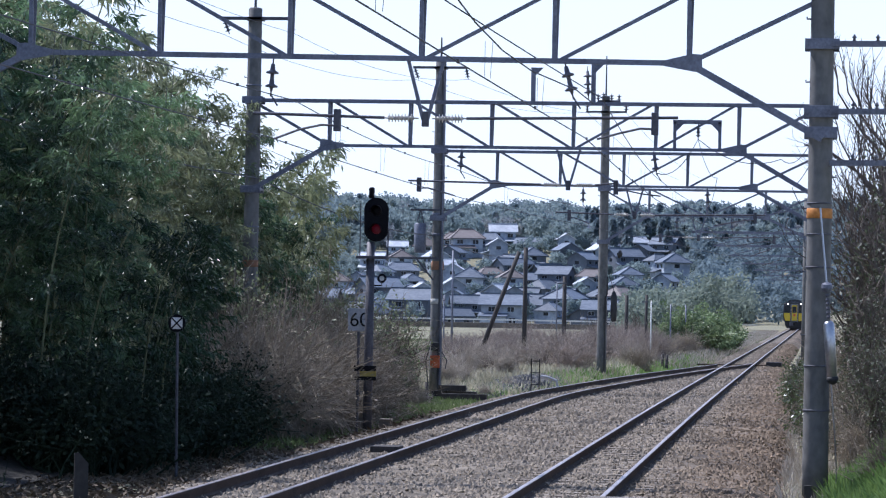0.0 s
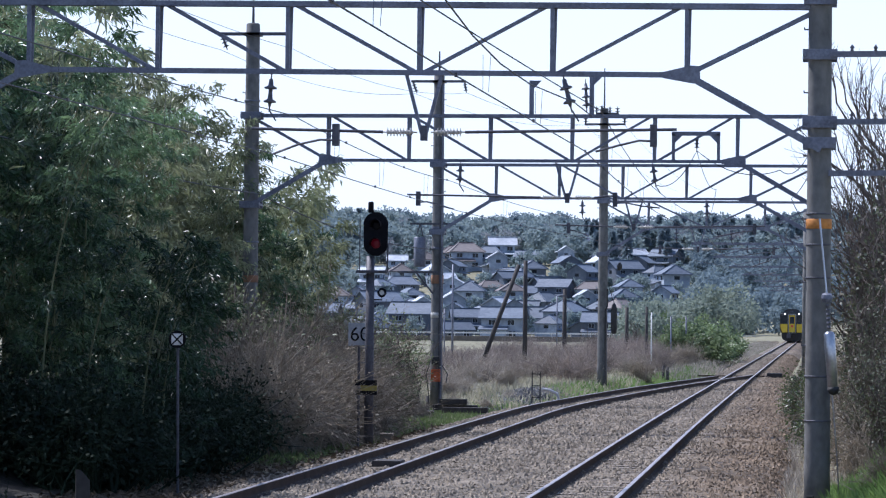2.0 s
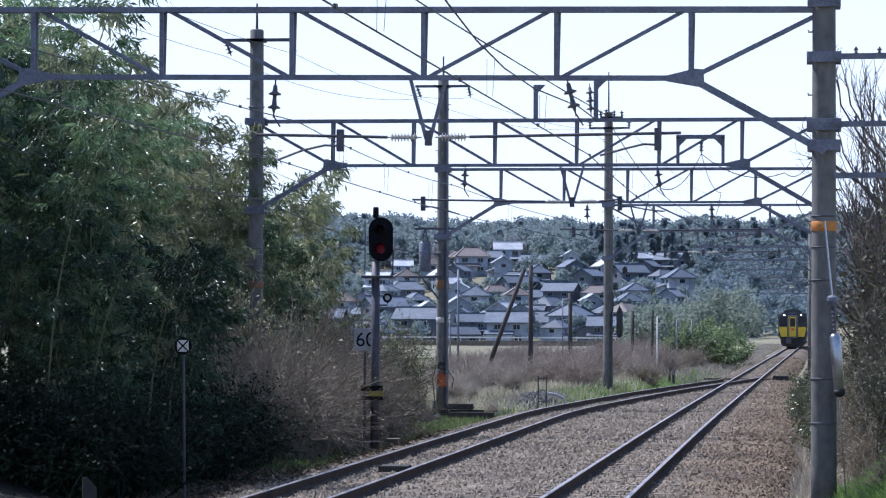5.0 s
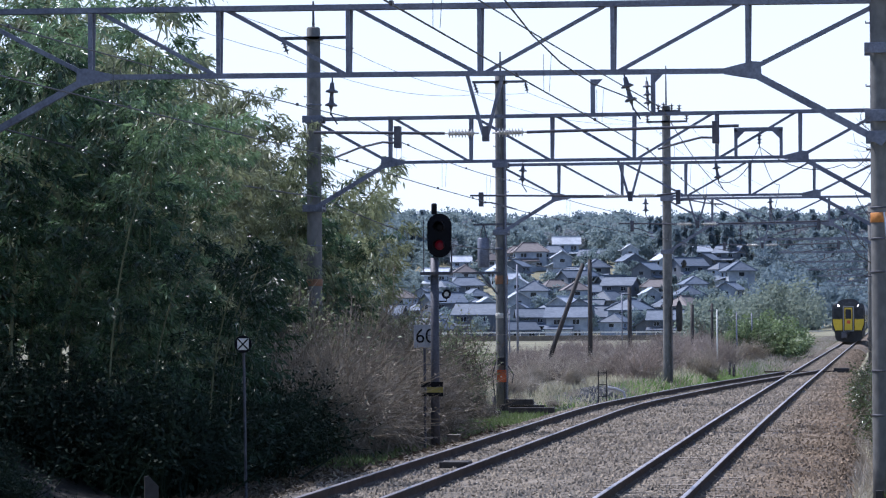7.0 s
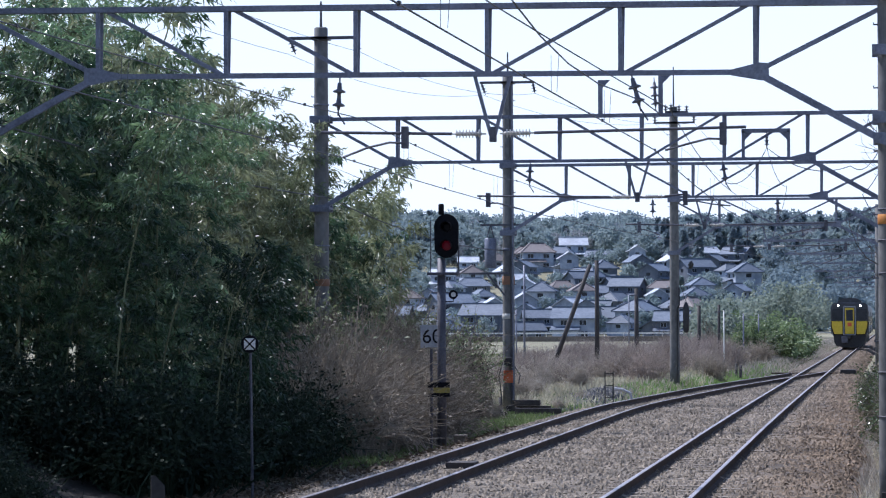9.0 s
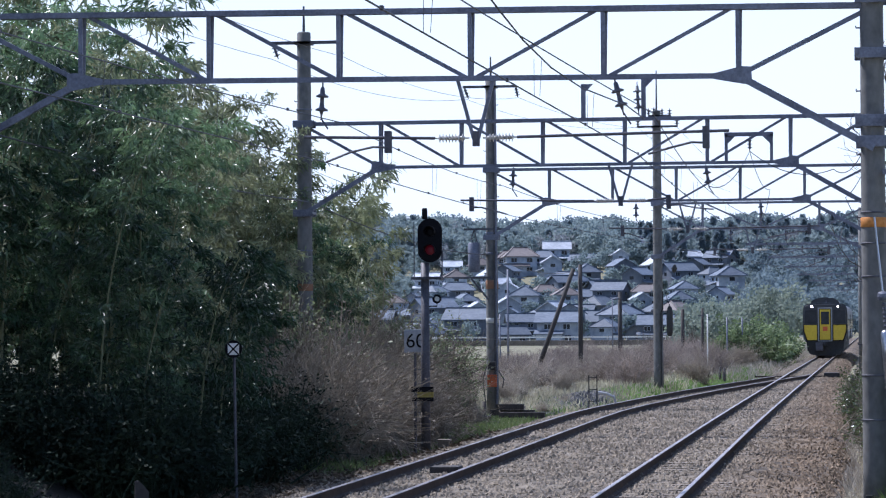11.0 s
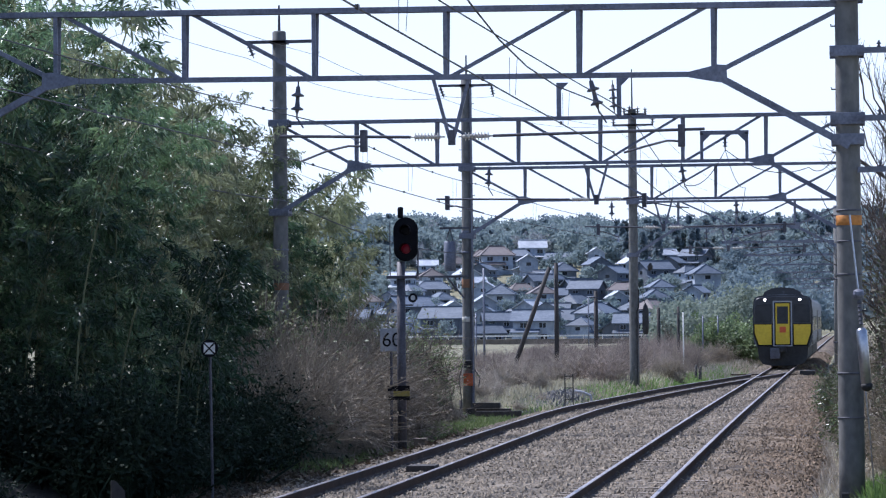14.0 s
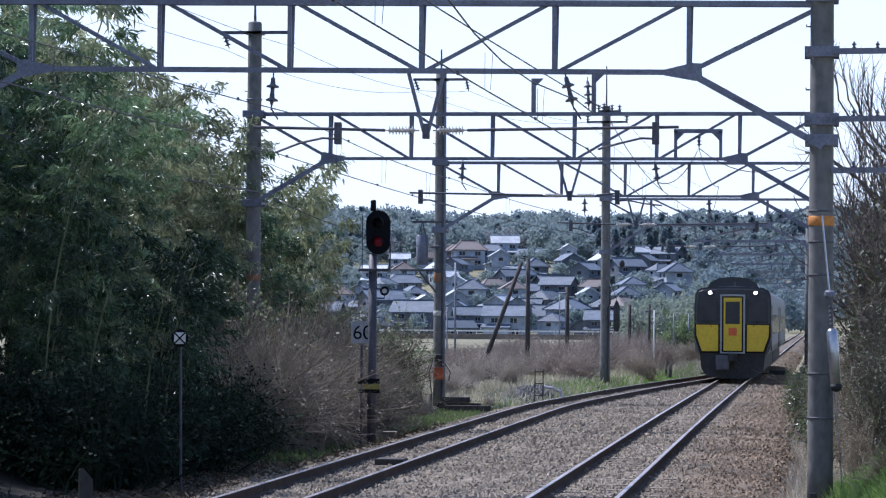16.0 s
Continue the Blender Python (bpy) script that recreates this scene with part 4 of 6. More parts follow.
# boxes and short posts at the foot of the signal
for x, y, w, h in ((-9.35, 61.2, 0.40, 0.34), (-8.72, 61.0, 0.24, 0.22)):
    b = thing("cable_box", "pale concrete cable box beside the signal", "cable box", at=(x, y, -0.35), group="cable boxes")
    bm = B()
    box(bm, -w / 2, w / 2, -0.15, 0.15, 0, h, 0.015)
    part("body", bm, EDGE_STONE, b)
    bm = B()
    box(bm, -w / 2 - 0.02, w / 2 + 0.02, -0.17, 0.17, h, h + 0.04, 0.01)
    part("lid", bm, SLEEPER, b)

# cross-mark board in front of the grove
xsign = thing("cross_sign", "round black board with a white square and black cross", "sign", at=(-9.50, 43.8, 0))
bm = B()
tube(bm, [(0.03, 0.03, -0.5), (0.0, 0.03, 2.05)], 0.022, 8)
part("post", bm, DARK_STEEL, xsign)
bm = B()
lathe(bm, [(0.135, 0), (0.135, 0.012)], 28, pose(0, 0.0, 1.97, 90, 0, 0))
part("disc", bm, BLACK_PAINT, xsign)
bm = B()
box(bm, -0.088, 0.088, -0.020, -0.013, 1.882, 2.058)
part("white_square", bm, WHITE_PAINT, xsign)
bm = B()
for sgn in (-1, 1):
    bar(bm, (-0.085 * sgn, -0.0245, 1.885), (0.085 * sgn, -0.0245, 2.055), 0.006, 0.022)
part("cross", bm, BLACK_PAINT, xsign)

# pale board in a near-black material: the grove's shade is in its colour
marker = thing("boundary_marker", "pointed white marker board at the ballast edge, painted dark for shade", "marker", at=(-9.65, 38.6, 0), turn=25)
bm = B()
prism(bm, [(-0.09, -0.5), (0.10, -0.5), (0.10, 0.10), (-0.03, 0.24), (-0.09, 0.24)], -0.02, 0.02)
part("board", bm, UNDER, marker)

# ---- wooden poles and posts in the field ----
def wood_pole(x, y, top, r, label, lean=(0.0, 0.0), material=DARK_WOOD, arm=0.0):
    root = thing("wooden_pole", label, "pole", at=(x, y, 0), group="poles in the field")
    z0 = ground_z(x, y) - 0.3
    bm = B()
    tube(bm, [(0, 0, z0), (lean[0] * 0.5, lean[1] * 0.5, (top + z0) / 2), (lean[0], lean[1], top)], r, 10, 0.8)
    body = part("shaft", bm, material, root, smooth=True)
    if arm:
        bm = B()
        bar(bm, (-arm, -r, top - 0.35), (arm * 0.4, -r, top - 0.35), 0.05, 0.06)
        part("arm", bm, DARK_STEEL, body)
    return root


wood_pole(-12.9, 135.0, 5.05, 0.12, "dark creosoted pole in the dry field")
wood_pole(-15.25, 134.6, 4.85, 0.12, "leaning dark brace pole in the dry field", lean=(2.05, 0.3))
wood_pole(-12.3, 150.0, 3.9, 0.13, "weathered short pole in the dry field", arm=0.25)
wood_pole(-9.1, 150.0, 3.0, 0.11, "weathered short pole in the dry field")
wood_pole(-7.55, 140.0, 3.0, 0.08, "thin dark post near the line", arm=0.2)
wood_pole(-6.9, 132.0, 2.7, 0.035, "thin pale pole near the line", material=WHITE_PAINT)
wood_pole(-7.3, 160.0, 2.6, 0.05, "thin grey pole near the line", material=STEEL)
wood_pole(-6.8, 168.0, 2.6, 0.05, "thin grey pole near the line", material=STEEL)
wood_pole(-20.5, 170.0, 5.5, 0.07, "slim grey lamp pole across the field", material=STEEL)
wood_pole(-21.1, 171.0, 2.9, 0.05, "slim grey lamp pole across the field", material=STEEL)
wood_pole(-33.0, 390.0, 5.5, 0.10, "slim pole by the road", material=STEEL)
for x in (-6.02, -5.83):
    wood_pole(x, 125.0, 0.42 + (x + 6) * -0.3, 0.07, "stubby dark post in the grass")
for x, y, lx, top in ((-10.9, 81.5, -0.12, 0.30), (-10.55, 81.8, 0.0, 0.15)):
    wood_pole(x, y, top, 0.07, "stubby old post at the ballast edge", lean=(lx, 0))

indicator = thing("point_indicator", "small dark ladder-like point frame beside the loop track", "trackside frame", at=(-7.98, 87.2, -0.25))
bm = B()
for dx in (-0.12, 0.12):
    bar(bm, (dx, 0, 0), (dx, 0, 1.02), 0.03, 0.03)
for z in (0.25, 0.6, 0.95):
    bar(bm, (-0.13, 0, z), (0.13, 0, z), 0.025, 0.025)
part("frame", bm, UNDER, indicator)
lever = thing("point_lever", "pale curved point lever beside the rail", "lever", at=(-7.32, 85.5, -0.02))
bm = B()
tube(bm, [(-0.35, 0, 0.32), (-0.1, 0, 0.28), (0.12, 0, 0.18), (0.16, 0, 0.02), (0.02, 0, -0.08)], 0.042, 8)
part("rod", bm, GREY_PAINT, lever)
for i, (x0, x1, y, z) in enumerate(((-10.6, -9.3, 83.4, -0.22), (-10.2, -8.9, 82.4, -0.26), (-10.4, -9.6, 83.3, -0.05), (-11.1, -10.2, 80.5, -0.30))):
    plank = thing("old_sleeper", "old dark timber sleeper lying by the pole", "timber", group="old sleepers")
    bm = B()
    box(bm, x0, x1, y - 0.1, y + 0.1, z - 0.08, z + 0.08, 0.015, m=pose(0, 0, 0, 0, 0, 0))
    part("timber", bm, DARK_WOOD, plank)
timber = thing("old_sleeper", "dark wooden block lying between the loop rails", "timber", group="old sleepers")
bm = B()
box(bm, -7.2, -6.72, 48.6, 49.2, -0.18, -0.06, 0.015)
part("timber", bm, DARK_WOOD, timber)

# ---- plants ----
def leaf_arrays(points, ways, long, wide, rng_, sag=0.3):
    """Folded kite leaves: one at each point, along each way."""
    n = len(points)
    ways = ways / np.linalg.norm(ways, axis=1, keepdims=True)
    side = np.cross(ways, rng_.normal(size=(n, 3)))
    side /= np.linalg.norm(side, axis=1, keepdims=True) + 1e-9
    length = (long * rng_.uniform(0.65, 1.25, n))[:, None]
    width = (wide * rng_.uniform(0.7, 1.3, n))[:, None]
    drop = np.array([[0, 0, -1.0]]) * length * sag
    mid = points + ways * length * 0.42 + drop * 0.2
    tip = points + ways * length + drop
    verts = np.stack([points, mid + side * width / 2, tip, mid - side * width / 2], 1).reshape(-1, 3)
    base = 4 * np.arange(n)[:, None]
    faces = np.concatenate([base + [[0, 1, 2]], base + [[0, 2, 3]]])
    return verts, faces


def leaf_mesh(name, points, ways, long, wide, rng_, material, parent, sag=0.3):
    verts, faces = leaf_arrays(np.asarray(points, float), np.asarray(ways, float), long, wide, rng_, sag)
    return from_arrays(name, verts, faces, material, parent)


def bamboo(seed, tall, arch, material, label, per_node=2, per_branch=46, low=0.16):
    """A leaning bamboo: a jointed culm whose tip arches over, with side branches full of hanging leaves."""
    r = np.random.default_rng(seed)
    root = thing("bamboo", label, "bamboo", group="bamboo grove beside the loop track")
    heading = r.uniform(-0.5, 0.5)
    pts = []
    for k in range(15):
        u = k / 14
        out = arch * u ** 2.6
        pts.append(Vector((out * math.cos(heading), out * math.sin(heading), tall * (u - 0.10 * u ** 4))))
    bm = B()
    tube(bm, pts, 0.035, 6, 0.25)
    for k in range(1, 14, 2):
        branch = pts[k]
        tube(bm, [branch, branch + Vector((r.uniform(-0.8, 0.8), r.uniform(-0.8, 0.8), 0.35))], 0.008, 3, 0.4)
    part("culm", bm, CULM, root, smooth=True)
    points, ways = [], []
    for k in range(int(tall * 3.2)):
        u = low + (1 - low) * (k + r.random()) / int(tall * 3.2)
        i = min(13, int(u * 14))
        node = np.array(pts[i].lerp(pts[i + 1], u * 14 - i))
        for _ in range(per_node):
            a = r.uniform(0, math.tau)
            reach = r.uniform(0.30, 1.35) * (1.15 - 0.5 * u)
            tip = node + np.array([math.cos(a) * reach, math.sin(a) * reach, r.uniform(-0.05, 0.35) - 0.25 * reach])
            n = per_branch
            v = (0.60 + 0.45 * r.random(n))[:, None]
            p = node + (tip - node) * v + r.normal(scale=0.085, size=(n, 3)) * np.array([1.0, 1.0, 0.6])
            points.append(p)
            d = np.tile(np.array([math.cos(a), math.sin(a), -0.35]), (n, 1)) + r.normal(scale=0.85, size=(n, 3))
            ways.append(d)
    leaf_mesh("leaves", np.concatenate(points), np.concatenate(ways), 0.19, 0.042, r, material, root, 0.25)
    return root


def on_ground(x, y, sink=0.05):
    return ground_z(x, y) - sink


rng = np.random.default_rng(11)
kinds = [bamboo(20 + i, tall, arch, BAMBOO_LEAF if i not in (1, 4) else YELLOW_LEAF, ("tall leafy green bamboo leaning over the ballast edge", "yellowing leafy bamboo at the grove's end")[i in (1, 4)])
         for i, (tall, arch) in enumerate(((8.6, 1.5), (7.6, 1.2), (9.4, 1.9), (6.4, 1.0), (5.0, 1.3)))]
# front-row bamboo: same plant, with leaves painted dark for shade
kinds.append(bamboo(31, 6.0, 1.2, SHADE_LEAF, "bamboo at the front of the grove, shade painted into its leaves"))
used = set()


def plant(kind, x, y, turn, grow):
    m = pose(x, y, on_ground(x, y), 0, 0, turn) @ Matrix.Diagonal((grow, grow, grow, 1))
    if kind in used:
        ob = copy_thing(kind, m)
        ob.scale = (grow, grow, grow)
    else:
        used.add(kind)
        kind.matrix_basis = m
        ob = kind
    return ob


# grove: rows behind one another, lower towards its far end
y = 31.0
while y < 64.0:
    for row in range(4):
        yy = y + rng.uniform(-0.5, 0.5)
        edge = min(-10.6, -0.199 * yy - 1.0) - 0.1
        # mostly unseen rows, added left of the view to shade the grove's foot
        if yy < 44.2:
            edge = -14.2
        x = edge - 1.35 * row + rng.uniform(-0.35, 0.35)
        tall = (4.3, 6.4, 7.4, 8.2)[row] * (1.06 - 0.14 * ramp(yy, 40, 60))
        pick = kinds[int(rng.choice((0, 2, 3) if rng.random() > 0.1 + 0.75 * ramp(yy, 44, 58) else (1, 4)))]
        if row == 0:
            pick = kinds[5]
        height = {0: 8.6, 1: 7.6, 2: 9.4, 3: 6.4, 4: 5.0, 5: 6.0}[kinds.index(pick)]
        plant(pick, x, yy, rng.uniform(-60, 60), tall / height * rng.uniform(0.9, 1.08))
    y += 1.5
for az, yy, tall, turn in ((0.212, 68, 7.3, 150), (0.219, 70, 8.0, 200), (0.226, 67.5, 8.2, 170), (0.206, 71, 7.0, 220), (0.215, 73, 8.1, 130), (0.202, 69, 6.3, 180)):     # crown of the grove's end
    plant(kinds[1], -az * yy, yy, turn, tall / 6.9)
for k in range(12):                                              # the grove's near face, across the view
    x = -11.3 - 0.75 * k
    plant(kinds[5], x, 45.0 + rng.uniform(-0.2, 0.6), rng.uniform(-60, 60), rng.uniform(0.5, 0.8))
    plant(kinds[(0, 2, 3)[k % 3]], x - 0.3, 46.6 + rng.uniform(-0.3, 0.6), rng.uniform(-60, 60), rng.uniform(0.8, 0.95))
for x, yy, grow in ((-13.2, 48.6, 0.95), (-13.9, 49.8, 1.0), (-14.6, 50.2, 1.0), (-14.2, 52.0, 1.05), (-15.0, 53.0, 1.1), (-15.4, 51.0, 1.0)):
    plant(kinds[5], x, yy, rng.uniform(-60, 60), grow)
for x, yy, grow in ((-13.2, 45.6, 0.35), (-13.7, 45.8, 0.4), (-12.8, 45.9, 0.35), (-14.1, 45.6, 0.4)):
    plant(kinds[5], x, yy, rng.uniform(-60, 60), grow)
for az, yy, tall, turn in ((0.200, 66, 7.6, 60), (0.195, 67, 7.0, 150), (0.208, 65, 8.0, 20), (0.192, 68, 6.4, 200), (0.215, 66, 8.4, 170), (0.222, 65, 8.5, 40)):
    plant(kinds[1], -az * yy, yy, turn, tall / 8.3)
for az, yy, tall, turn in ((0.236, 66, 8.3, 160), (0.243, 69, 9.2, 200), (0.250, 67, 9.4, 140), (0.258, 64, 9.3, 210), (0.266, 66, 9.8, 170), (0.275, 63, 9.6, 150), (0.285, 65, 10.0, 190)):
    plant(kinds[0], -az * yy, yy, turn, tall / 8.4)
# farther bamboo behind the second portal's pole
for i in range(34):
    yy = 66 + 19 * rng.random()
    az = rng.uniform(0.166, 0.235)
    x = -az * yy
    tall = 3.2 + 3.6 * ramp(az, 0.160, 0.192) + rng.uniform(-0.5, 0.4)
    plant(kinds[3 + i % 2], x, yy, rng.uniform(0, 360), tall / (6.4 if i % 2 == 0 else 5.0))


# low undergrowth at the grove's foot, shade painted into its leaves, and brown thickets
def thicket(seed, tall, wide, twigs, leaves_, leaf, twig_material, label, name="shrub", long=0.07, leaf_wide=0.035, group="", droop=0.35, bend=0.10):
    """A shrub: many thin bent twigs from one root, some with leaves."""
    r = np.random.default_rng(seed)
    root = thing(name, label, name, group=group)
    verts, faces, tips, ways = [], [], [], []
    for _ in range(twigs):
        a, lean = r.uniform(0, math.tau), r.uniform(0.05, 1.0) * wide
        h = tall * r.uniform(0.45, 1.0) * (1 - 0.35 * (lean / wide) ** 2)
        start = np.array([r.normal(0, wide * 0.25), r.normal(0, wide * 0.25), 0])
        prev, width = start, 0.018
        kink = r.normal(0, bend, 3) * tall
        for s_ in range(1, 5):
            u = s_ / 4
            p = start + np.array([math.cos(a) * lean * u ** 1.5, math.sin(a) * lean * u ** 1.5, h * u * (1 - droop * u * u * 0.6)]) + kink * math.sin(u * 5)
            d = p - prev
            side = np.cross(d, r.normal(size=3))
            side = side / (np.linalg.norm(side) + 1e-9) * width
            b = len(verts)
            verts += [prev - side, prev + side, p + side * 0.7, p - side * 0.7]
            faces += [(b, b + 1, b + 2, b + 3)]
            side2 = np.cross(d, side)
            side2 = side2 / (np.linalg.norm(side2) + 1e-9) * width
            b = len(verts)
            verts += [prev - side2, prev + side2, p + side2 * 0.7, p - side2 * 0.7]
            faces += [(b, b + 1, b + 2, b + 3)]
            if s_ >= 2:
                tips.append(p)
                ways.append(d)
                for _k in range(3):
                    q = p + r.normal(0, 0.20, 3) + d * 0.35
                    b = len(verts)
                    verts += [p - side * 0.6, p + side * 0.6, q]
                    faces += [(b, b + 1, b + 2)]
            prev, width = p, width * 0.75
    from_arrays("twig_mass", verts, faces, twig_material, root)
    if leaves_:
        tips, ways = np.array(tips), np.array(ways)
        pick = r.integers(0, len(tips), leaves_)
        leaf_mesh("leaves", tips[pick] + r.normal(0, 0.13, (leaves_, 3)), ways[pick] + r.normal(0, 0.25, (leaves_, 3)), long, leaf_wide, r, leaf, root)
    return root


brown = [thicket(50 + i, 2.6, 1.4, 170, 1300, BRIAR, BRIAR, "dense dry brown thicket of bare twigs", group="dry thickets", long=0.07, leaf_wide=0.03, droop=0.55, bend=0.17) for i in range(2)]
dark = [thicket(60 + i, 1.7, 0.9, 90, 2500, SHADED_EVERGREEN, SHADED_EVERGREEN, "evergreen undergrowth at the foot of the grove, shade painted in", name="undergrowth", long=0.075, leaf_wide=0.042, group="undergrowth") for i in range(2)]
leafy = [thicket(70 + i, 3.2, 1.1, 140, 2400, SPRING_LEAF, BARK, "loose leafy yellow-green shrub", group="leafy shrubs", long=0.10, leaf_wide=0.045) for i in range(2)]
hedge = [thicket(80 + i, 3.0, 0.5, 170, 3100, (BANK_LEAF, OLIVE_SHRUB)[i], BARK, "small-leaved evergreen shrub on the bank", group="bank shrubs", long=0.065, leaf_wide=0.035, bend=0.04) for i in range(2)]
weeds = [thicket(90 + i, 1.5, 0.7, 120, 160, DRY_LEAF, DRY_LEAF, "clump of tall dead brown weeds", name="weeds", group="dead weeds", long=0.10, leaf_wide=0.015) for i in range(2)]

bramble = [thicket(100 + i, 1.9, 1.2, 150, 420, BRAMBLE, BRAMBLE, "reddish-brown leafless bramble in the dry field", group="brambles", long=0.09, leaf_wide=0.03, bend=0.07) for i in range(3)]
fresh = [thicket(110 + i, 2.6, 1.5, 50, 5200, BUSH_LEAF, BARK, "broad bright green bush beside the line", name="bush", group="green bushes", long=0.20, leaf_wide=0.11) for i in range(2)]
camellia = [thicket(120 + i, 1.6, 0.55, 60, 1500, GLOSS_LEAF, BARK, "glossy-leaved low shrub at the ballast shoulder", group="shoulder shrubs", long=0.085, leaf_wide=0.05) for i in range(2)]

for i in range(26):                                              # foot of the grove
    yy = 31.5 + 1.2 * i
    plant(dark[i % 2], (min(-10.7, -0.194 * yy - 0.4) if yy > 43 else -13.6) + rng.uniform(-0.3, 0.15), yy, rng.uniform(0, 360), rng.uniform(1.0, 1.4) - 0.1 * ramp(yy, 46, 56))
# extra low clumps that darken the floor in place of shade
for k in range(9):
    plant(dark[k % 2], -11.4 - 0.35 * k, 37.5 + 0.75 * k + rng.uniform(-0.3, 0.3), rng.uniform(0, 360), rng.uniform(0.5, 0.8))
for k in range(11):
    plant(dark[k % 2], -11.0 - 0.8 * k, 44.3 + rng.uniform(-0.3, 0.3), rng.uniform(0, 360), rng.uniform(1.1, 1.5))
for i in range(38):                                              # brown thicket between grove and signal
    yy = 56 + 18 * rng.random()
    az = rng.uniform(0.150, 0.190)
    x = min(-az * yy, -9.9 - 0.9 * (1 - ramp(yy, 60, 64)))
    plant(brown[i % 2], x, yy, rng.uniform(0, 360), rng.uniform(0.75, 1.25) * (0.75 + 0.45 * ramp(-x, 10, 12)))
for x, yy, grow in ((-11.6, 72, 1.1), (-12.3, 75, 1.3), (-12.9, 80, 1.2), (-11.0, 74, 0.6), (-10.6, 70, 0.45), (-10.9, 79, 0.5), (-10.2, 67, 0.4), (-12.0, 84, 1.1), (-13.1, 88, 1.1)):
    plant(leafy[int(rng.integers(0, 2))], x, yy, rng.uniform(0, 360), grow)
for x, yy, grow in ((-11.7, 62.3, 1.05), (-12.2, 61.6, 1.15), (-12.5, 63.2, 1.2), (-12.9, 62.0, 1.25)):   # round the foot of the second pole
    plant(leafy[int(rng.integers(0, 2))], x, yy, rng.uniform(0, 360), grow)
for x, yy, grow in ((-11.1, 60.6, 1.25), (-11.6, 60.0, 1.35), (-12.0, 58.8, 1.3), (-11.2, 63.4, 1.2), (-11.9, 64.0, 1.3)):
    plant(brown[int(rng.integers(0, 2))], x, yy, rng.uniform(0, 360), grow)
for x, yy, grow in ((0.95, 47, 0.55), (1.1, 49.5, 0.7), (1.0, 52.5, 0.8), (1.25, 55, 1.0), (1.2, 58, 1.0), (1.45, 61, 1.2), (1.3, 64, 1.0), (1.55, 49, 1.0)):
    plant(hedge[1], x, yy, rng.uniform(0, 360), grow)
for x, yy, grow in ((1.45, 38, 0.6), (1.5, 42, 0.8), (1.25, 45, 0.75), (1.15, 47.5, 0.85), (1.4, 50, 1.1), (1.6, 53, 1.7), (1.8, 56, 1.9), (2.0, 60, 2.0), (1.2, 52, 0.8), (1.5, 57, 1.1), (1.7, 66, 1.3), (1.7, 73, 1.2), (1.8, 80, 1.2), (2.0, 88, 1.2), (2.4, 97, 1.3), (2.9, 107, 1.4)):
    plant(hedge[int(rng.integers(0, 2))], x, yy, rng.uniform(0, 360), grow)
for x, yy, grow in ((1.05, 46.5, 0.5), (1.25, 48.5, 0.6), (1.1, 50.5, 0.6), (1.3, 54, 0.8), (1.5, 58, 0.9), (1.4, 63, 0.7), (1.3, 70, 0.6), (1.4, 78, 0.6), (1.6, 86, 0.7), (1.2, 41, 0.4)):
    plant(brown[int(rng.integers(0, 2))], x, yy, rng.uniform(0, 360), grow)
for i in range(34):                                              # dead weeds in the field
    yy = 86 + 70 * rng.random() ** 1.3
    az = rng.uniform(0.045, 0.128)
    if -az * yy < siding_x(yy) - 4.5:
        plant(weeds[i % 2], -az * yy, yy, rng.uniform(0, 360), rng.uniform(0.6, 1.3))
for x, yy, grow in ((-10.4, 79, 0.5), (-9.9, 84.5, 0.4), (-11.5, 84, 0.6), (-9.6, 88, 0.4), (-10.6, 88, 0.5), (-11.9, 88, 0.6), (-9.3, 92, 0.4)):
    plant(weeds[int(rng.integers(0, 2))], x, yy, rng.uniform(0, 360), grow)
for i in range(44):
    yy = 118 + 70 * rng.random()
    x = main_x(yy) - 3.6 - 7.0 * rng.random() ** 1.4
    plant((weeds[i % 2], brown[i % 2])[i % 3 == 0], x, yy, rng.uniform(0, 360), rng.uniform(0.5, 0.9))
for az, yy, grow in ((0.045, 170, 0.95), (0.041, 168, 1.05), (0.037, 173, 1.2), (0.033, 178, 1.15), (0.029, 186, 1.05), (0.026, 196, 0.95), (0.036, 184, 1.2)):
    plant(fresh[int(rng.integers(0, 2))], -az * yy, yy, rng.uniform(0, 360), grow)
for i in range(95):                                              # brambles between field and line
    yy = 104 + 105 * rng.random() ** 0.9
    x = -yy * rng.uniform(0.045, 0.128)
    if x < siding_x(yy) - 3.8:
        plant(bramble[i % 3], x, yy, rng.uniform(0, 360), rng.uniform(0.55, 1.1))
for i in range(26):                                              # dense growth round the leaning pole
    yy = 136 + 24 * rng.random()
    plant(bramble[i % 3], -yy * rng.uniform(0.055, 0.112), yy, rng.uniform(0, 360), rng.uniform(0.8, 1.25))
for i in range(15):                                              # low shrubs where the bank meets the ballast
    yy = 56 + 3.1 * i + rng.uniform(-1, 1)
    plant(camellia[i % 2], 0.30 + 0.25 * ramp(60 - yy, 0, 6) - 0.35 * ramp(yy, 66, 90) + rng.uniform(-0.15, 0.2), yy, rng.uniform(0, 360), rng.uniform(0.65, 1.15))


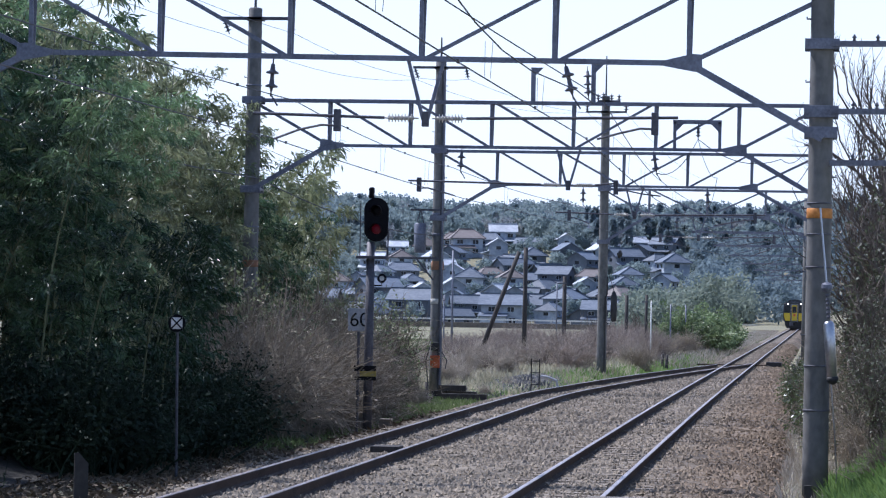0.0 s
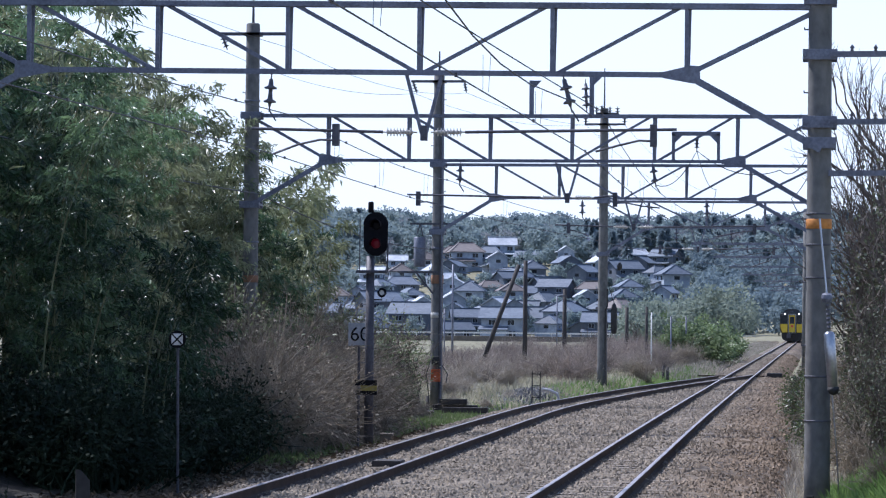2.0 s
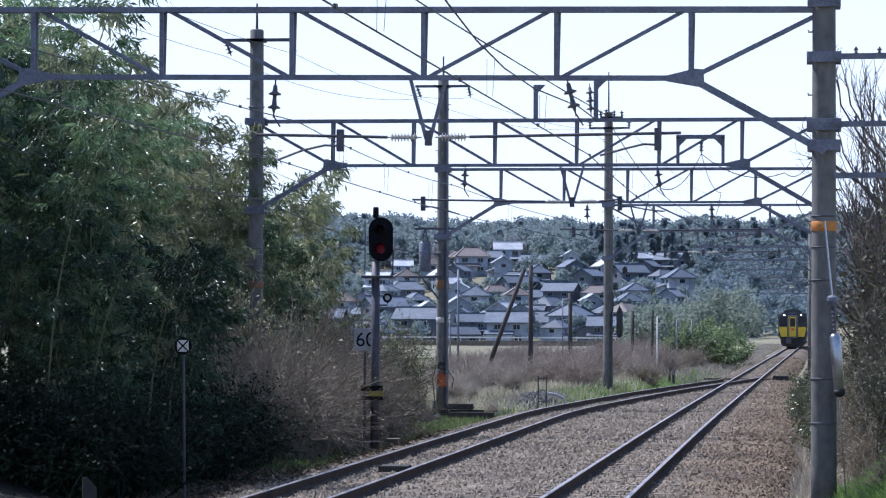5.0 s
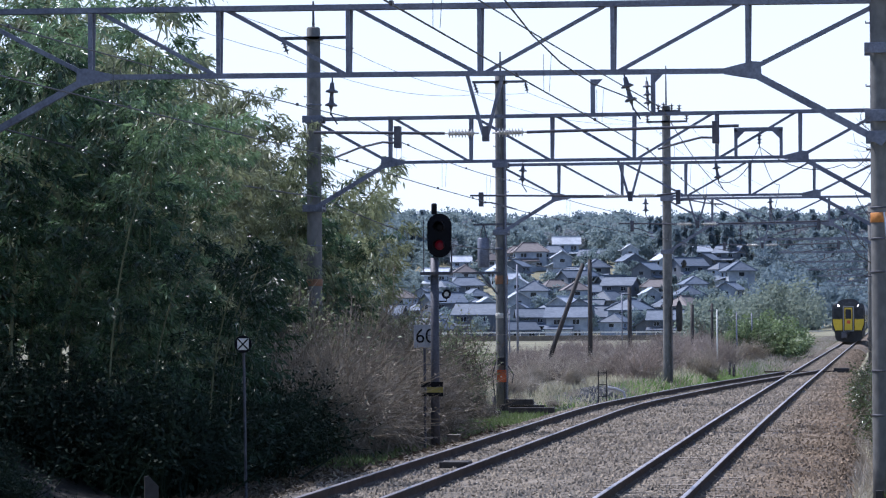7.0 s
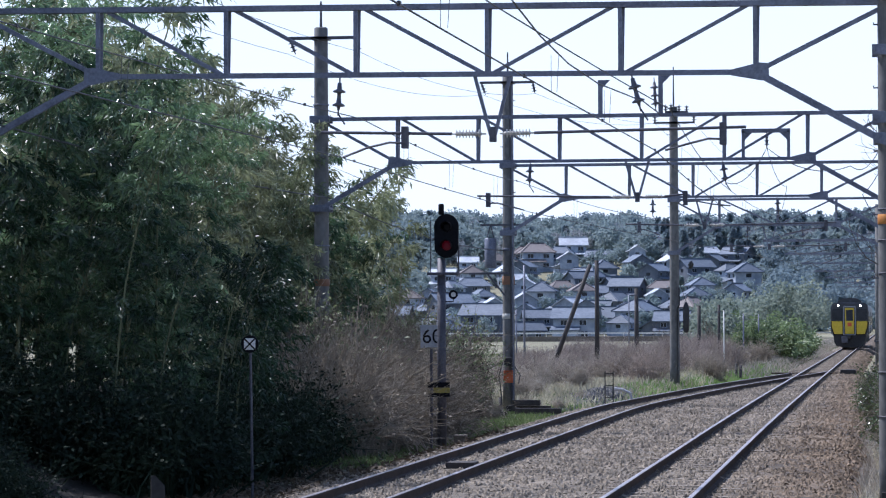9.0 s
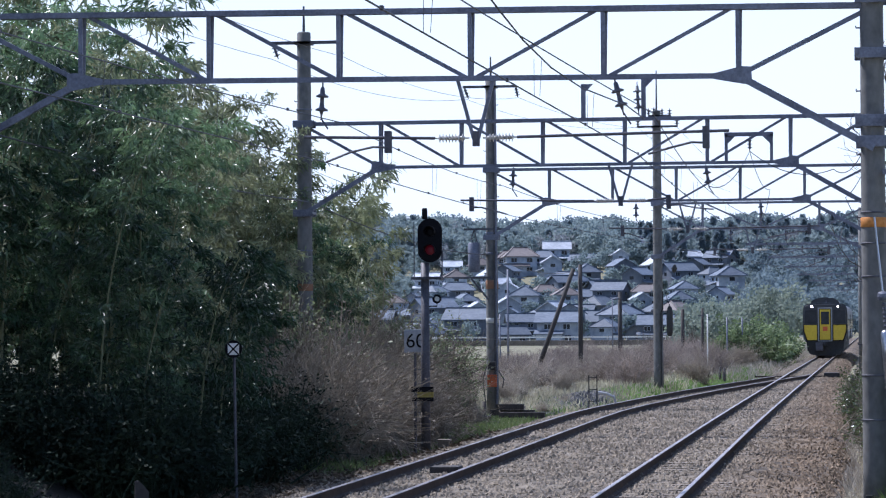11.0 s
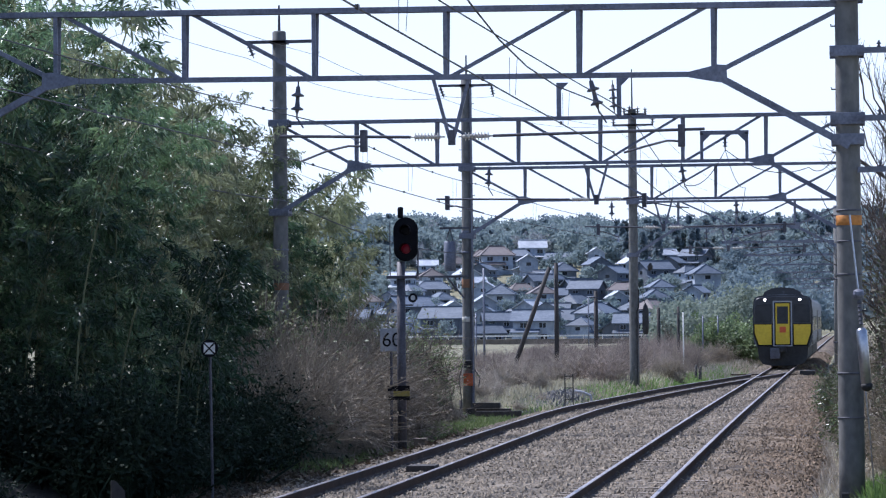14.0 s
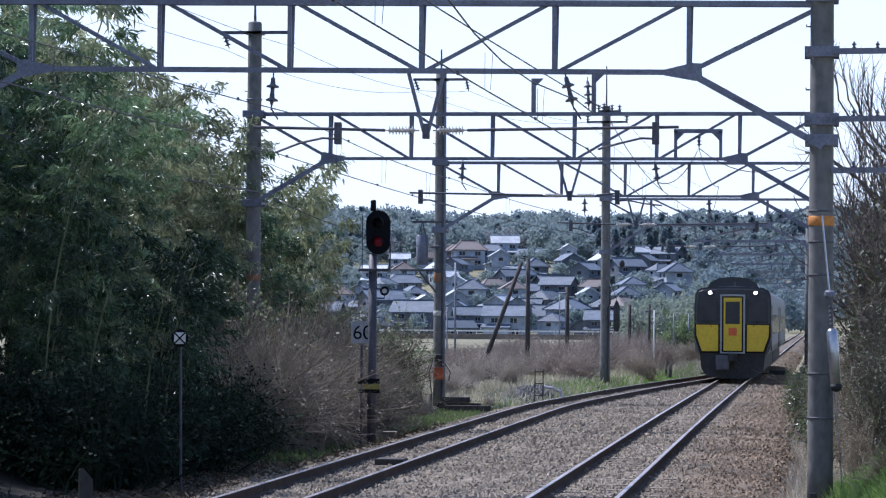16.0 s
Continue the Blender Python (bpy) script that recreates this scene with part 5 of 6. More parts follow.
# fallen leaves between the grove and the loop track
LITTER = surface("fallen_bamboo_leaf", (0.045, 0.033, 0.022), (0.15, 0.115, 0.075), 0.9, grain=2, stain=0.4, bump=0, vary=0.6)
fall = np.random.default_rng(77)
n = 15000
lx, ly = -8.15 - 3.2 * fall.random(n) ** 0.8, 30 + 36 * fall.random(n)
lz = np.array([max(bed_z(a, b) if a > -10.5 else -9, ground_z(a, b)) for a, b in zip(lx, ly)]) + 0.035
flat = np.stack([fall.normal(0, 1, n), fall.normal(0, 1, n), fall.normal(0.15, 0.3, n)], 1)
tagged(leaf_mesh("fallen_leaves", np.stack([lx, ly, lz], 1), flat, 0.14, 0.045, fall, LITTER, None, 0.1), "brown fallen bamboo leaves on the ballast edge", "leaves", kind="stuff")


# bare trees
def bare_tree(seed, tall, label, lean=0.0):
    r = np.random.default_rng(seed)
    root = thing("bare_tree", label, "tree", group="bare trees")
    bm, twig = B(), B()

    def limb(p, d, length, radius, level):
        mid = p + d * length * 0.5 + Vector(r.normal(0, 0.05, 3)) * length
        end = p + d * length + Vector(r.normal(0, 0.07, 3)) * length
        tube(bm if level < 2 else twig, [p, mid, end], radius, 6 if level < 2 else 3, 0.55, caps=False)
        if level >= 5:
            return
        for k in range(3 if level < 4 else 4):
            at = (p.lerp(mid, 0.7), mid, mid.lerp(end, 0.6), end)[k if k < 4 else 3]
            if k == 2 and level < 4:
                at = end
            turned = (d + Vector(r.normal(0, 0.36, 3)) + Vector((0.05, 0, 0.16))).normalized()
            limb(at, turned, length * r.uniform(0.55, 0.78), radius * 0.58, level + 1)

    limb(Vector((0, 0, -0.2)), Vector((lean, 0, 1)).normalized(), tall * 0.36, 0.055, 0)
    part("trunk", bm, BARK, root)
    part("twig_mass", twig, BARK, root)
    return root


trees = [bare_tree(5, 5.2, "small leafless tree with fine grey-brown twigs", 0.05), bare_tree(8, 4.4, "small leafless tree with fine grey-brown twigs", 0.1)]
for x, yy, grow in ((1.45, 50, 1.15), (1.55, 54, 1.25), (1.8, 58, 1.4), (1.9, 63, 1.4), (2.2, 70, 1.4), (2.6, 80, 1.5), (1.55, 56, 1.8), (1.75, 60, 1.9), (1.35, 63, 1.8), (1.9, 66, 2.0), (1.3, 71, 1.8), (-12.4, 70.5, 1.05), (-12.9, 73, 1.1), (-8.6, 150, 0.7), (-9.5, 132, 0.6)):
    plant(trees[int(rng.integers(0, 2))], x, yy, rng.uniform(-40, 40), grow)


# grass
def blades(name, n, spots, tall, wide, material, label, seed):
    r = np.random.default_rng(seed)
    x, yv = spots(r, n)
    keep = np.array([a < min(siding_x(b), main_x(b)) - 1.9 or a > main_x(b) + 2.3 for a, b in zip(x, yv)])
    x, yv = x[keep], yv[keep]
    n = len(x)
    z = np.array([max(ground_z(a, b), bed_z(a, b) if -10.5 < a < 1.2 else -9) for a, b in zip(x, yv)])
    p = np.stack([x, yv, z - 0.02], 1)
    d = np.stack([r.normal(0, 0.4, n), r.normal(0, 0.4, n), np.ones(n)], 1)
    verts, faces = leaf_arrays(p, d, tall, wide, r, 0.15)
    return tagged(from_arrays(name, verts, faces, material), label, "grass", kind="stuff")


blades("grass", 12000, lambda r, n: (0.40 + 1.3 * r.random(n), r.uniform(29, 44, n)), 0.50, 0.04, FRESH_GRASS, "fresh green grass on the bank", 1)
blades("trackside_grass", 26000, lambda r, n: ((lambda v: (np.array([siding_x(b) for b in v]) - 1.75 - 2.0 * r.random(n) ** 1.5, v))(r.uniform(88, 150, n))), 0.26, 0.045, FRESH_GRASS, "bright green grass along the loop track", 2)
blades("field_grass", 42000, lambda r, n: ((lambda v: (-r.uniform(0.055, 0.165, n) * v, v))(88 + 190 * r.random(n) ** 1.2)), 0.42, 0.05, FIELD_STRAW, "pale dry grass over the field", 3)
blades("field_green", 34000, lambda r, n: ((lambda v: (-r.uniform(0.06, 0.15, n) * v, v))(120 + 220 * r.random(n))), 0.30, 0.07, GRASS, "green patches in the field", 4)
blades("foot_grass", 16000, lambda r, n: (r.uniform(-12.5, -9.0, n), r.uniform(52, 98, n)), 0.22, 0.025, GRASS, "thin grass at the ballast edge", 5)
blades("shoulder_weeds", 9000, lambda r, n: (r.uniform(-0.3, 1.5, n), r.uniform(40, 120, n)), 0.35, 0.02, DRY_LEAF, "dry weeds on the ballast shoulder", 6)
blades("line_weeds", 22000, lambda r, n: ((lambda v: (np.array([main_x(b) for b in v]) + np.where(r.random(n) < 0.6, -1.95 - 2.6 * r.random(n) ** 1.5, 2.35 + 2.2 * r.random(n) ** 1.5), v))(r.uniform(125, 380, n))), 0.45, 0.045, DRY_LEAF, "dry weeds along the single line", 7)
blades("line_grass", 16000, lambda r, n: ((lambda v: (np.array([main_x(b) for b in v]) + np.where(r.random(n) < 0.7, -1.95 - 3.2 * r.random(n) ** 1.5, 2.35 + 1.8 * r.random(n)), v))(r.uniform(130, 330, n))), 0.32, 0.05, GRASS, "green grass along the single line", 8)

# ---- the far side: road, town, wooded hills ----
def house(seed, wide, deep, walls, roof, label, storeys=2, gable=True):
    """A tiled house: walls, a gabled or hipped roof with eaves and ridge, windows, and a lean-to in front."""
    r = random.Random(seed)
    root = thing("house", label, "house", group="houses of the hillside town")
    h, over, rise = 2.8 * storeys, 0.75, deep * 0.30
    bm = B()
    if gable:
        prism(bm, [(-deep / 2, -2.5), (deep / 2, -2.5), (deep / 2, h), (0.0, h + rise * 0.92), (-deep / 2, h)], -wide / 2, wide / 2)
        bmesh.ops.transform(bm, matrix=Matrix(((0, 1, 0, 0), (1, 0, 0, 0), (0, 0, 1, 0), (0, 0, 0, 1))), verts=bm.verts[:])
    else:
        box(bm, -wide / 2, wide / 2, -deep / 2, deep / 2, -2.5, h)
    bmesh.ops.recalc_face_normals(bm, faces=bm.faces[:])
    part("wall", bm, walls, root)
    hip = 0.0 if gable else deep * 0.42
    ew, ed = wide / 2 + over, deep / 2 + over
    drop = rise * over / (deep / 2)
    a = [(-ew, -ed, h - drop), (ew, -ed, h - drop), (ew, ed, h - drop), (-ew, ed, h - drop), (-ew + hip, 0, h + rise), (ew - hip, 0, h + rise)]
    bm = B()
    v = [bm.verts.new((p[0], p[1], p[2] + 0.12)) for p in a] + [bm.verts.new((p[0], p[1], p[2] - 0.12)) for p in a]
    for f in ((0, 1, 5, 4), (2, 3, 4, 5), (7, 6, 10, 11), (9, 8, 11, 10), (6, 7, 1, 0), (8, 9, 3, 2)):
        bm.faces.new([v[i] for i in f])
    for f in (((1, 2, 5), (8, 7, 11), (7, 8, 2, 1), (3, 0, 4), (6, 9, 10), (9, 6, 0, 3)) if not gable else ((1, 7, 11, 5), (8, 2, 5, 11), (6, 0, 4, 10), (3, 9, 10, 4))):
        bm.faces.new([v[i] for i in f])
    bmesh.ops.recalc_face_normals(bm, faces=bm.faces[:])
    top = part("roof", bm, roof, root)
    bm = B()
    bar(bm, (-ew + hip, 0, h + rise + 0.2), (ew - hip, 0, h + rise + 0.2), 0.42, 0.34)
    if not gable:
        for sx in (-1, 1):
            for sy in (-1, 1):
                bar(bm, (sx * (ew - hip), 0, h + rise + 0.15), (sx * ew, sy * ed, h - drop + 0.18), 0.3, 0.22)
    part("ridge", bm, roof, top)
    for face in (-1, 1):
        for st in range(storeys):
            n = max(2, int(wide / 3.4))
            for k in range(n):
                x = -wide / 2 + wide * (k + 0.5) / n + r.uniform(-0.3, 0.3)
                y0 = face * deep / 2
                bm = B()
                box(bm, x - 0.9, x + 0.9, y0 - 0.06, y0 + 0.06, 0.8 + 2.7 * st, 2.1 + 2.7 * st)
                win = part("window", bm, WALL_PALE, root)
                bm = B()
                for c in (-0.43, 0.43):
                    box(bm, x + c - 0.38, x + c + 0.38, y0 - 0.09, y0 + 0.09, 0.88 + 2.7 * st, 2.02 + 2.7 * st)
                part("pane", bm, PANE, win)
    for face in (-1, 1):
        bm = B()
        box(bm, face * wide / 2 - 0.07, face * wide / 2 + 0.07, -0.8, 0.8, 0.9 + 2.7 * (storeys - 1), 2.0 + 2.7 * (storeys - 1))
        part("end_window", bm, PANE, root)
    if storeys == 2:
        bm = B()
        prism(bm, [(-deep / 2 - 2.4, 2.25), (-deep / 2 - 2.4, 2.47), (-deep / 2, 3.25), (-deep / 2, 3.03)], -wide / 2 - 0.5, wide / 2 * r.uniform(0.3, 1.0))
        bmesh.ops.transform(bm, matrix=Matrix(((0, 1, 0, 0), (1, 0, 0, 0), (0, 0, 1, 0), (0, 0, 0, 1))), verts=bm.verts[:])
        bmesh.ops.recalc_face_normals(bm, faces=bm.faces[:])
        part("lean_to_roof", bm, roof, root)
        bm = B()
        box(bm, -wide / 2, wide / 2 * 0.25, -deep / 2 - 1.7, -deep / 2 - 0.01, -2.5, 2.5)
        part("lean_to", bm, walls, root)
    return root


ROOF_WHITE = surface("sunlit_metal_roof", (0.36, 0.39, 0.43), (0.56, 0.59, 0.63), 0.45, 0.2, grain=1.2, stain=0.2, bump=0.1, vary=0.2)
ROOF_PINK = surface("faded_red_roof", (0.24, 0.17, 0.17), (0.33, 0.25, 0.245), 0.7, grain=1.2, stain=0.2, bump=0.1)
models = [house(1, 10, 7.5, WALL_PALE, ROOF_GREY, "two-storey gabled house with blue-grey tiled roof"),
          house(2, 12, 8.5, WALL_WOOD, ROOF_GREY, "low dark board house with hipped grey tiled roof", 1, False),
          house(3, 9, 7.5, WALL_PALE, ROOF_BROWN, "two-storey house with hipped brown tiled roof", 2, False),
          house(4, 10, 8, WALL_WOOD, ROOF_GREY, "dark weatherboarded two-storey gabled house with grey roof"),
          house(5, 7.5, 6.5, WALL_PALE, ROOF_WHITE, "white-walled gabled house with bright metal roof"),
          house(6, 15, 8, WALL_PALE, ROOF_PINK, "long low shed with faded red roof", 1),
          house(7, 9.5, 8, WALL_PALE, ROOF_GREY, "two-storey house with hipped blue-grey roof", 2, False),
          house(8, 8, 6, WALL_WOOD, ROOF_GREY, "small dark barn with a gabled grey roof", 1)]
seen = set()


def settle(k, x, y, turn, grow):
    m = pose(x, y, ground_z(x, y) + 0.2, 0, 0, turn)
    if k in seen:
        copy_thing(models[k], m).scale = (grow, grow, grow)
    else:
        models[k].matrix_basis = m @ Matrix.Diagonal((grow, grow, grow, 1))
        seen.add(k)


lots = random.Random(21)
for row, dist in enumerate((638, 660, 682, 706, 730, 756, 784, 812, 842, 874)):
    reach = 0.172 - 0.003 * row
    x = -reach * dist + lots.uniform(0, 9)
    while x < -(0.037 + 0.001 * row) * dist:
        if lots.random() < 0.95:
            settle(lots.choice((0, 1, 2, 3, 3, 6, 1, 7, 1, 4, 7) if row < 5 else (1, 6, 3, 2, 1, 7, 4)), x, dist + lots.uniform(-9, 9), lots.choice((-8, 4, 82, 97, -25, 30, 65, 110, -70)) + lots.uniform(-9, 9), lots.uniform(0.64, 0.9))
        x += lots.uniform(8.0, 12.0)
for x, y, k, turn in ((-92.5, 893, 4, 8), (-70, 905, 6, 20), (-58, 900, 0, 75), (-100, 860, 2, 15), (-31, 640, 5, 4), (-47, 636, 7, 80)):
    settle(k, x, y, turn, 1.0)

# road on its low embankment with a white rail in front of the town
road = tagged(new("road"), "grey road along the foot of the town", "road", kind="structure")
bm = B()
bar(bm, (-160, 604, -1.75), (-6, 604, -1.75), 6.0, 1.0)
part("embankment", bm, EDGE_STONE, road)
bm = B()
bar(bm, (-160, 605, -1.22), (-6, 605, -1.22), 4.4, 0.05)
part("road_surface", bm, ASPHALT, road)
fence = thing("guard_rail", "long white roadside guard rail on posts", "guard rail")
bm = B()
bar(bm, (-160, 601.2, -0.55), (-6, 601.2, -0.55), 0.06, 0.32)
part("rail_band", bm, WHITE_PAINT, fence)
for i in range(39):
    bm = B()
    bar(bm, (-160 + 4 * i, 601.3, -1.3), (-160 + 4 * i, 601.3, -0.35), 0.14, 0.14)
    part("post", bm, WHITE_PAINT, fence)


def woods(name, n, spots, material, label, seed, conifer, tall=(8, 14), lobes=11, leaves_=44, leaf=0.55, broad=(0.30, 0.46)):
    """Far trees joined into one mesh: each crown is a heap of leafy lobes of several sizes round a limb."""
    r = np.random.default_rng(seed)
    pts, ways = [], []
    for x, y in spots(r, n):
        t = r.uniform(*tall)
        base = np.array([x, y, ground_z(x, y) - 0.6])
        if conifer:
            w = t * r.uniform(0.15, 0.21)
            m = lobes * leaves_
            z = r.random(m) ** 0.75
            tier = 0.72 + 0.28 * np.cos(z * 34 + r.uniform(0, 6))
            a = r.uniform(0, math.tau, m)
            rad = w * (1.04 - z) * tier * np.sqrt(r.uniform(0.25, 1.0, m))
            p = np.stack([rad * np.cos(a), rad * np.sin(a), t * (0.08 + 0.92 * z)], 1)
            d = np.stack([np.cos(a), np.sin(a), np.full(m, -0.7)], 1) + r.normal(0, 0.35, (m, 3))
        else:
            w = t * r.uniform(*broad)
            a = r.uniform(0, math.tau, lobes)
            up = r.uniform(0.28, 0.88, lobes)
            off = w * r.uniform(0.25, 0.85, lobes) * np.sqrt(np.clip(1.15 - (up - 0.45) ** 2 * 4, 0.1, 1))
            centre = np.stack([off * np.cos(a), off * np.sin(a), t * up], 1)
            size = w * r.uniform(0.28, 0.58, lobes)
            dirs = r.normal(size=(lobes, leaves_, 3))
            dirs /= np.linalg.norm(dirs, axis=2, keepdims=True)
            p = (centre[:, None] + dirs * size[:, None, None] * r.uniform(0.5, 1.05, (lobes, leaves_, 1)) * np.array([1.0, 1.0, 0.8])).reshape(-1, 3)
            d = (dirs + r.normal(0, 0.7, dirs.shape)).reshape(-1, 3)
        pts.append(p + base)
        ways.append(d)
    verts, faces = leaf_arrays(np.concatenate(pts), np.concatenate(ways), leaf * 1.5, leaf, r, 0.15)
    return tagged(from_arrays(name, verts, faces, material), label, "woods", kind="stuff")


def hill_spots(y0, y1, az0, az1):
    return lambda r, n: [((lambda q: (q * r.uniform(az0, az1), q))(r.uniform(y0, y1))) for _ in range(n)]


woods("cedar_woods", 150, hill_spots(890, 1160, -0.20, 0.06), FOREST_LEAF, "cedar woods on the far hills, blued by painted haze", 1, True, (8, 13), leaf=0.9)
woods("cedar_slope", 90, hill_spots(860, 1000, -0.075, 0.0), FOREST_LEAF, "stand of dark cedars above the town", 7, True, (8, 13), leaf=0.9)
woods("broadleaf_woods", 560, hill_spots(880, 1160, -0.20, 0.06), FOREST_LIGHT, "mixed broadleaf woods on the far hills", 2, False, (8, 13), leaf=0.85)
woods("leafless_woods", 110, hill_spots(880, 1130, -0.19, 0.05), FOREST_BARE, "leafless trees among the hill woods, greyed by painted haze", 8, False, (8, 12), leaf=0.5)
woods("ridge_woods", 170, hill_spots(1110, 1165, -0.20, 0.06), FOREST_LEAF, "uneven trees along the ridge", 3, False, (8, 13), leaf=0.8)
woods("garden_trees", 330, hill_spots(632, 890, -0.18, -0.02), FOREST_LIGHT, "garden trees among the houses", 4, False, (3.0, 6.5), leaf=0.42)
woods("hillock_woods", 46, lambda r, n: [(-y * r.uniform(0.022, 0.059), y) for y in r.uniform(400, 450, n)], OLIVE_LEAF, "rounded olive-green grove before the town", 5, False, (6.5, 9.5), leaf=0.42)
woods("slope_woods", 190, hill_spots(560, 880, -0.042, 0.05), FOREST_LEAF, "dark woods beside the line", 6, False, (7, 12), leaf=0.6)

# ---- the railcar train ----
def train_car(root, y0, length, front):
    """One car behind y0; root space: y runs back from the nose, z up from the rail heads."""
    w = 1.44
    section = [(-1.30, 0.98), (-w, 1.30), (-w, 2.98), (-1.38, 3.27), (-1.20, 3.44), (-0.74, 3.54), (0.0, 3.58), (0.74, 3.54), (1.20, 3.44), (1.38, 3.27), (w, 2.98), (w, 1.30), (1.30, 0.98)]
    bm = B()
    prism(bm, section, y0 + (0.5 if front else 0.0), y0 + length)
    body = part("car_body", bm, BODY_STEEL, root, "brushed steel car body")
    for side in (-1, 1):
        for k in range(7):
            bm = B()
            ya = y0 + 3.2 + 2.35 * k
            box(bm, side * w - 0.012, side * w + 0.012, ya, ya + 1.7, 1.75, 2.50, 0.02)
            part("side_window", bm, PANE, body)
        for ya in (y0 + 1.5, y0 + length - 1.8):
            bm = B()
            box(bm, side * (w + 0.002) - 0.014, side * (w + 0.002) + 0.014, ya, ya + 0.9, 1.10, 2.85, 0.03)
            part("side_door", bm, TRAIN_DARK, body)
    bm = B()
    box(bm, -1.15, 1.15, y0 + 0.6, y0 + length - 0.2, 0.35, 0.99, 0.05)
    part("underframe", bm, UNDER, root)
    for yb in (y0 + 3.4, y0 + length - 3.4):
        for dy in (-1.05, 1.05):
            bm = B()
            for side in (-1, 1):
                lathe(bm, [(0.36, -0.065), (0.44, -0.065), (0.43, 0.03), (0.40, 0.065), (0.12, 0.07)], 24, pose(side * 0.56, yb + dy, 0.43, 0, 90 * side, 0))
            tube(bm, [(-0.6, yb + dy, 0.43), (0.6, yb + dy, 0.43)], 0.07, 8)
            part("wheelset", bm, UNDER, root)
        bm = B()
        for side in (-1, 1):
            box(bm, side * 0.95 - 0.08, side * 0.95 + 0.08, yb - 1.5, yb + 1.5, 0.40, 0.68, 0.04)
        part("bogie_frame", bm, UNDER, root)
    return body


train = thing("railcar_train", "yellow and dark grey diesel express railcars with lit headlamps", "train")
train_car(train, 0.0, 21.3, True)
train_car(train, 21.8, 21.3, False)
# the nose
nose_outline = [(-1.24, 1.00), (-1.45, 1.65), (-1.45, 2.85), (-1.42, 3.26), (-1.33, 3.42), (-1.15, 3.50), (-0.6, 3.54), (0.0, 3.55), (0.6, 3.54), (1.15, 3.50), (1.33, 3.42), (1.42, 3.26), (1.45, 2.85), (1.45, 1.65), (1.24, 1.00)]
bm = B()
prism(bm, nose_outline, 0.05, 0.5)
bmesh.ops.bevel(bm, geom=[e for e in bm.edges if all(v.co.y < 0.06 for v in e.verts)], offset=0.10, segments=3, affect="EDGES")
part("nose_shell", bm, TRAIN_DARK, train, "dark grey front end")


def front_plate(name, outline, material, y, thick=0.02, label=""):
    bm = B()
    prism(bm, outline, y - thick, y)
    bmesh.ops.bevel(bm, geom=[e for e in bm.edges if all(v.co.y < y - thick * 0.9 for v in e.verts)], offset=thick * 0.5, segments=1, affect="EDGES")
    return part(name, bm, material, train, label)


for side in (-1, 1):
    f = lambda pts: [(side * x, z) for x, z in pts]
    front_plate("black_edge", f([(0.47, 1.04), (1.20, 1.04), (1.41, 1.66), (1.42, 2.13), (0.47, 2.13)]), BLACK_PAINT, 0.055)
    front_plate("yellow_panel", f([(0.54, 1.10), (1.16, 1.10), (1.36, 1.68), (1.37, 2.10), (0.54, 2.10)]), TRAIN_YELLOW, 0.034, label="glossy yellow front panel")
    front_plate("windscreen", f([(0.56, 2.20), (1.34, 2.20), (1.34, 2.88), (1.28, 3.06), (0.56, 3.10)]), PANE, 0.045, label="dark tinted windscreen")
    bm = B()
    lathe(bm, [(0.115, 0.0), (0.115, 0.05), (0.09, 0.07)], 20, pose(side * 0.85, 0.05, 3.31, 90, 0, 0))
    housing = part("headlamp_housing", bm, BLACK_PAINT, train)
    bm = B()
    lathe(bm, [(0.068, 0.0), (0.062, 0.02), (0.04, 0.035)], 20, pose(side * 0.85, -0.025, 3.31, 90, 0, 0))
    part("headlamp", bm, HEADLAMP, housing, "lit white headlamp")
    bm = B()
    tube(bm, [(side * 0.78, 0.02, 2.02), (side * 1.0, -0.01, 2.30)], 0.012, 5)
    part("wiper", bm, BLACK_PAINT, train)
    bm = B()
    tube(bm, [(side * 0.46, 0.0, 1.05), (side * 0.46, -0.04, 1.2), (side * 0.46, -0.04, 1.9), (side * 0.46, 0.0, 2.05)], 0.014, 6)
    part("grab_rail", bm, TRAIN_LINE, train)
bm = B()
for x0, x1, z0, z1 in ((-0.47, -0.40, 1.02, 3.25), (0.40, 0.47, 1.02, 3.25), (-0.40, 0.40, 3.18, 3.25), (-0.40, 0.40, 1.02, 1.07)):
    box(bm, x0, x1, -0.03, 0.05, z0, z1, 0.01)
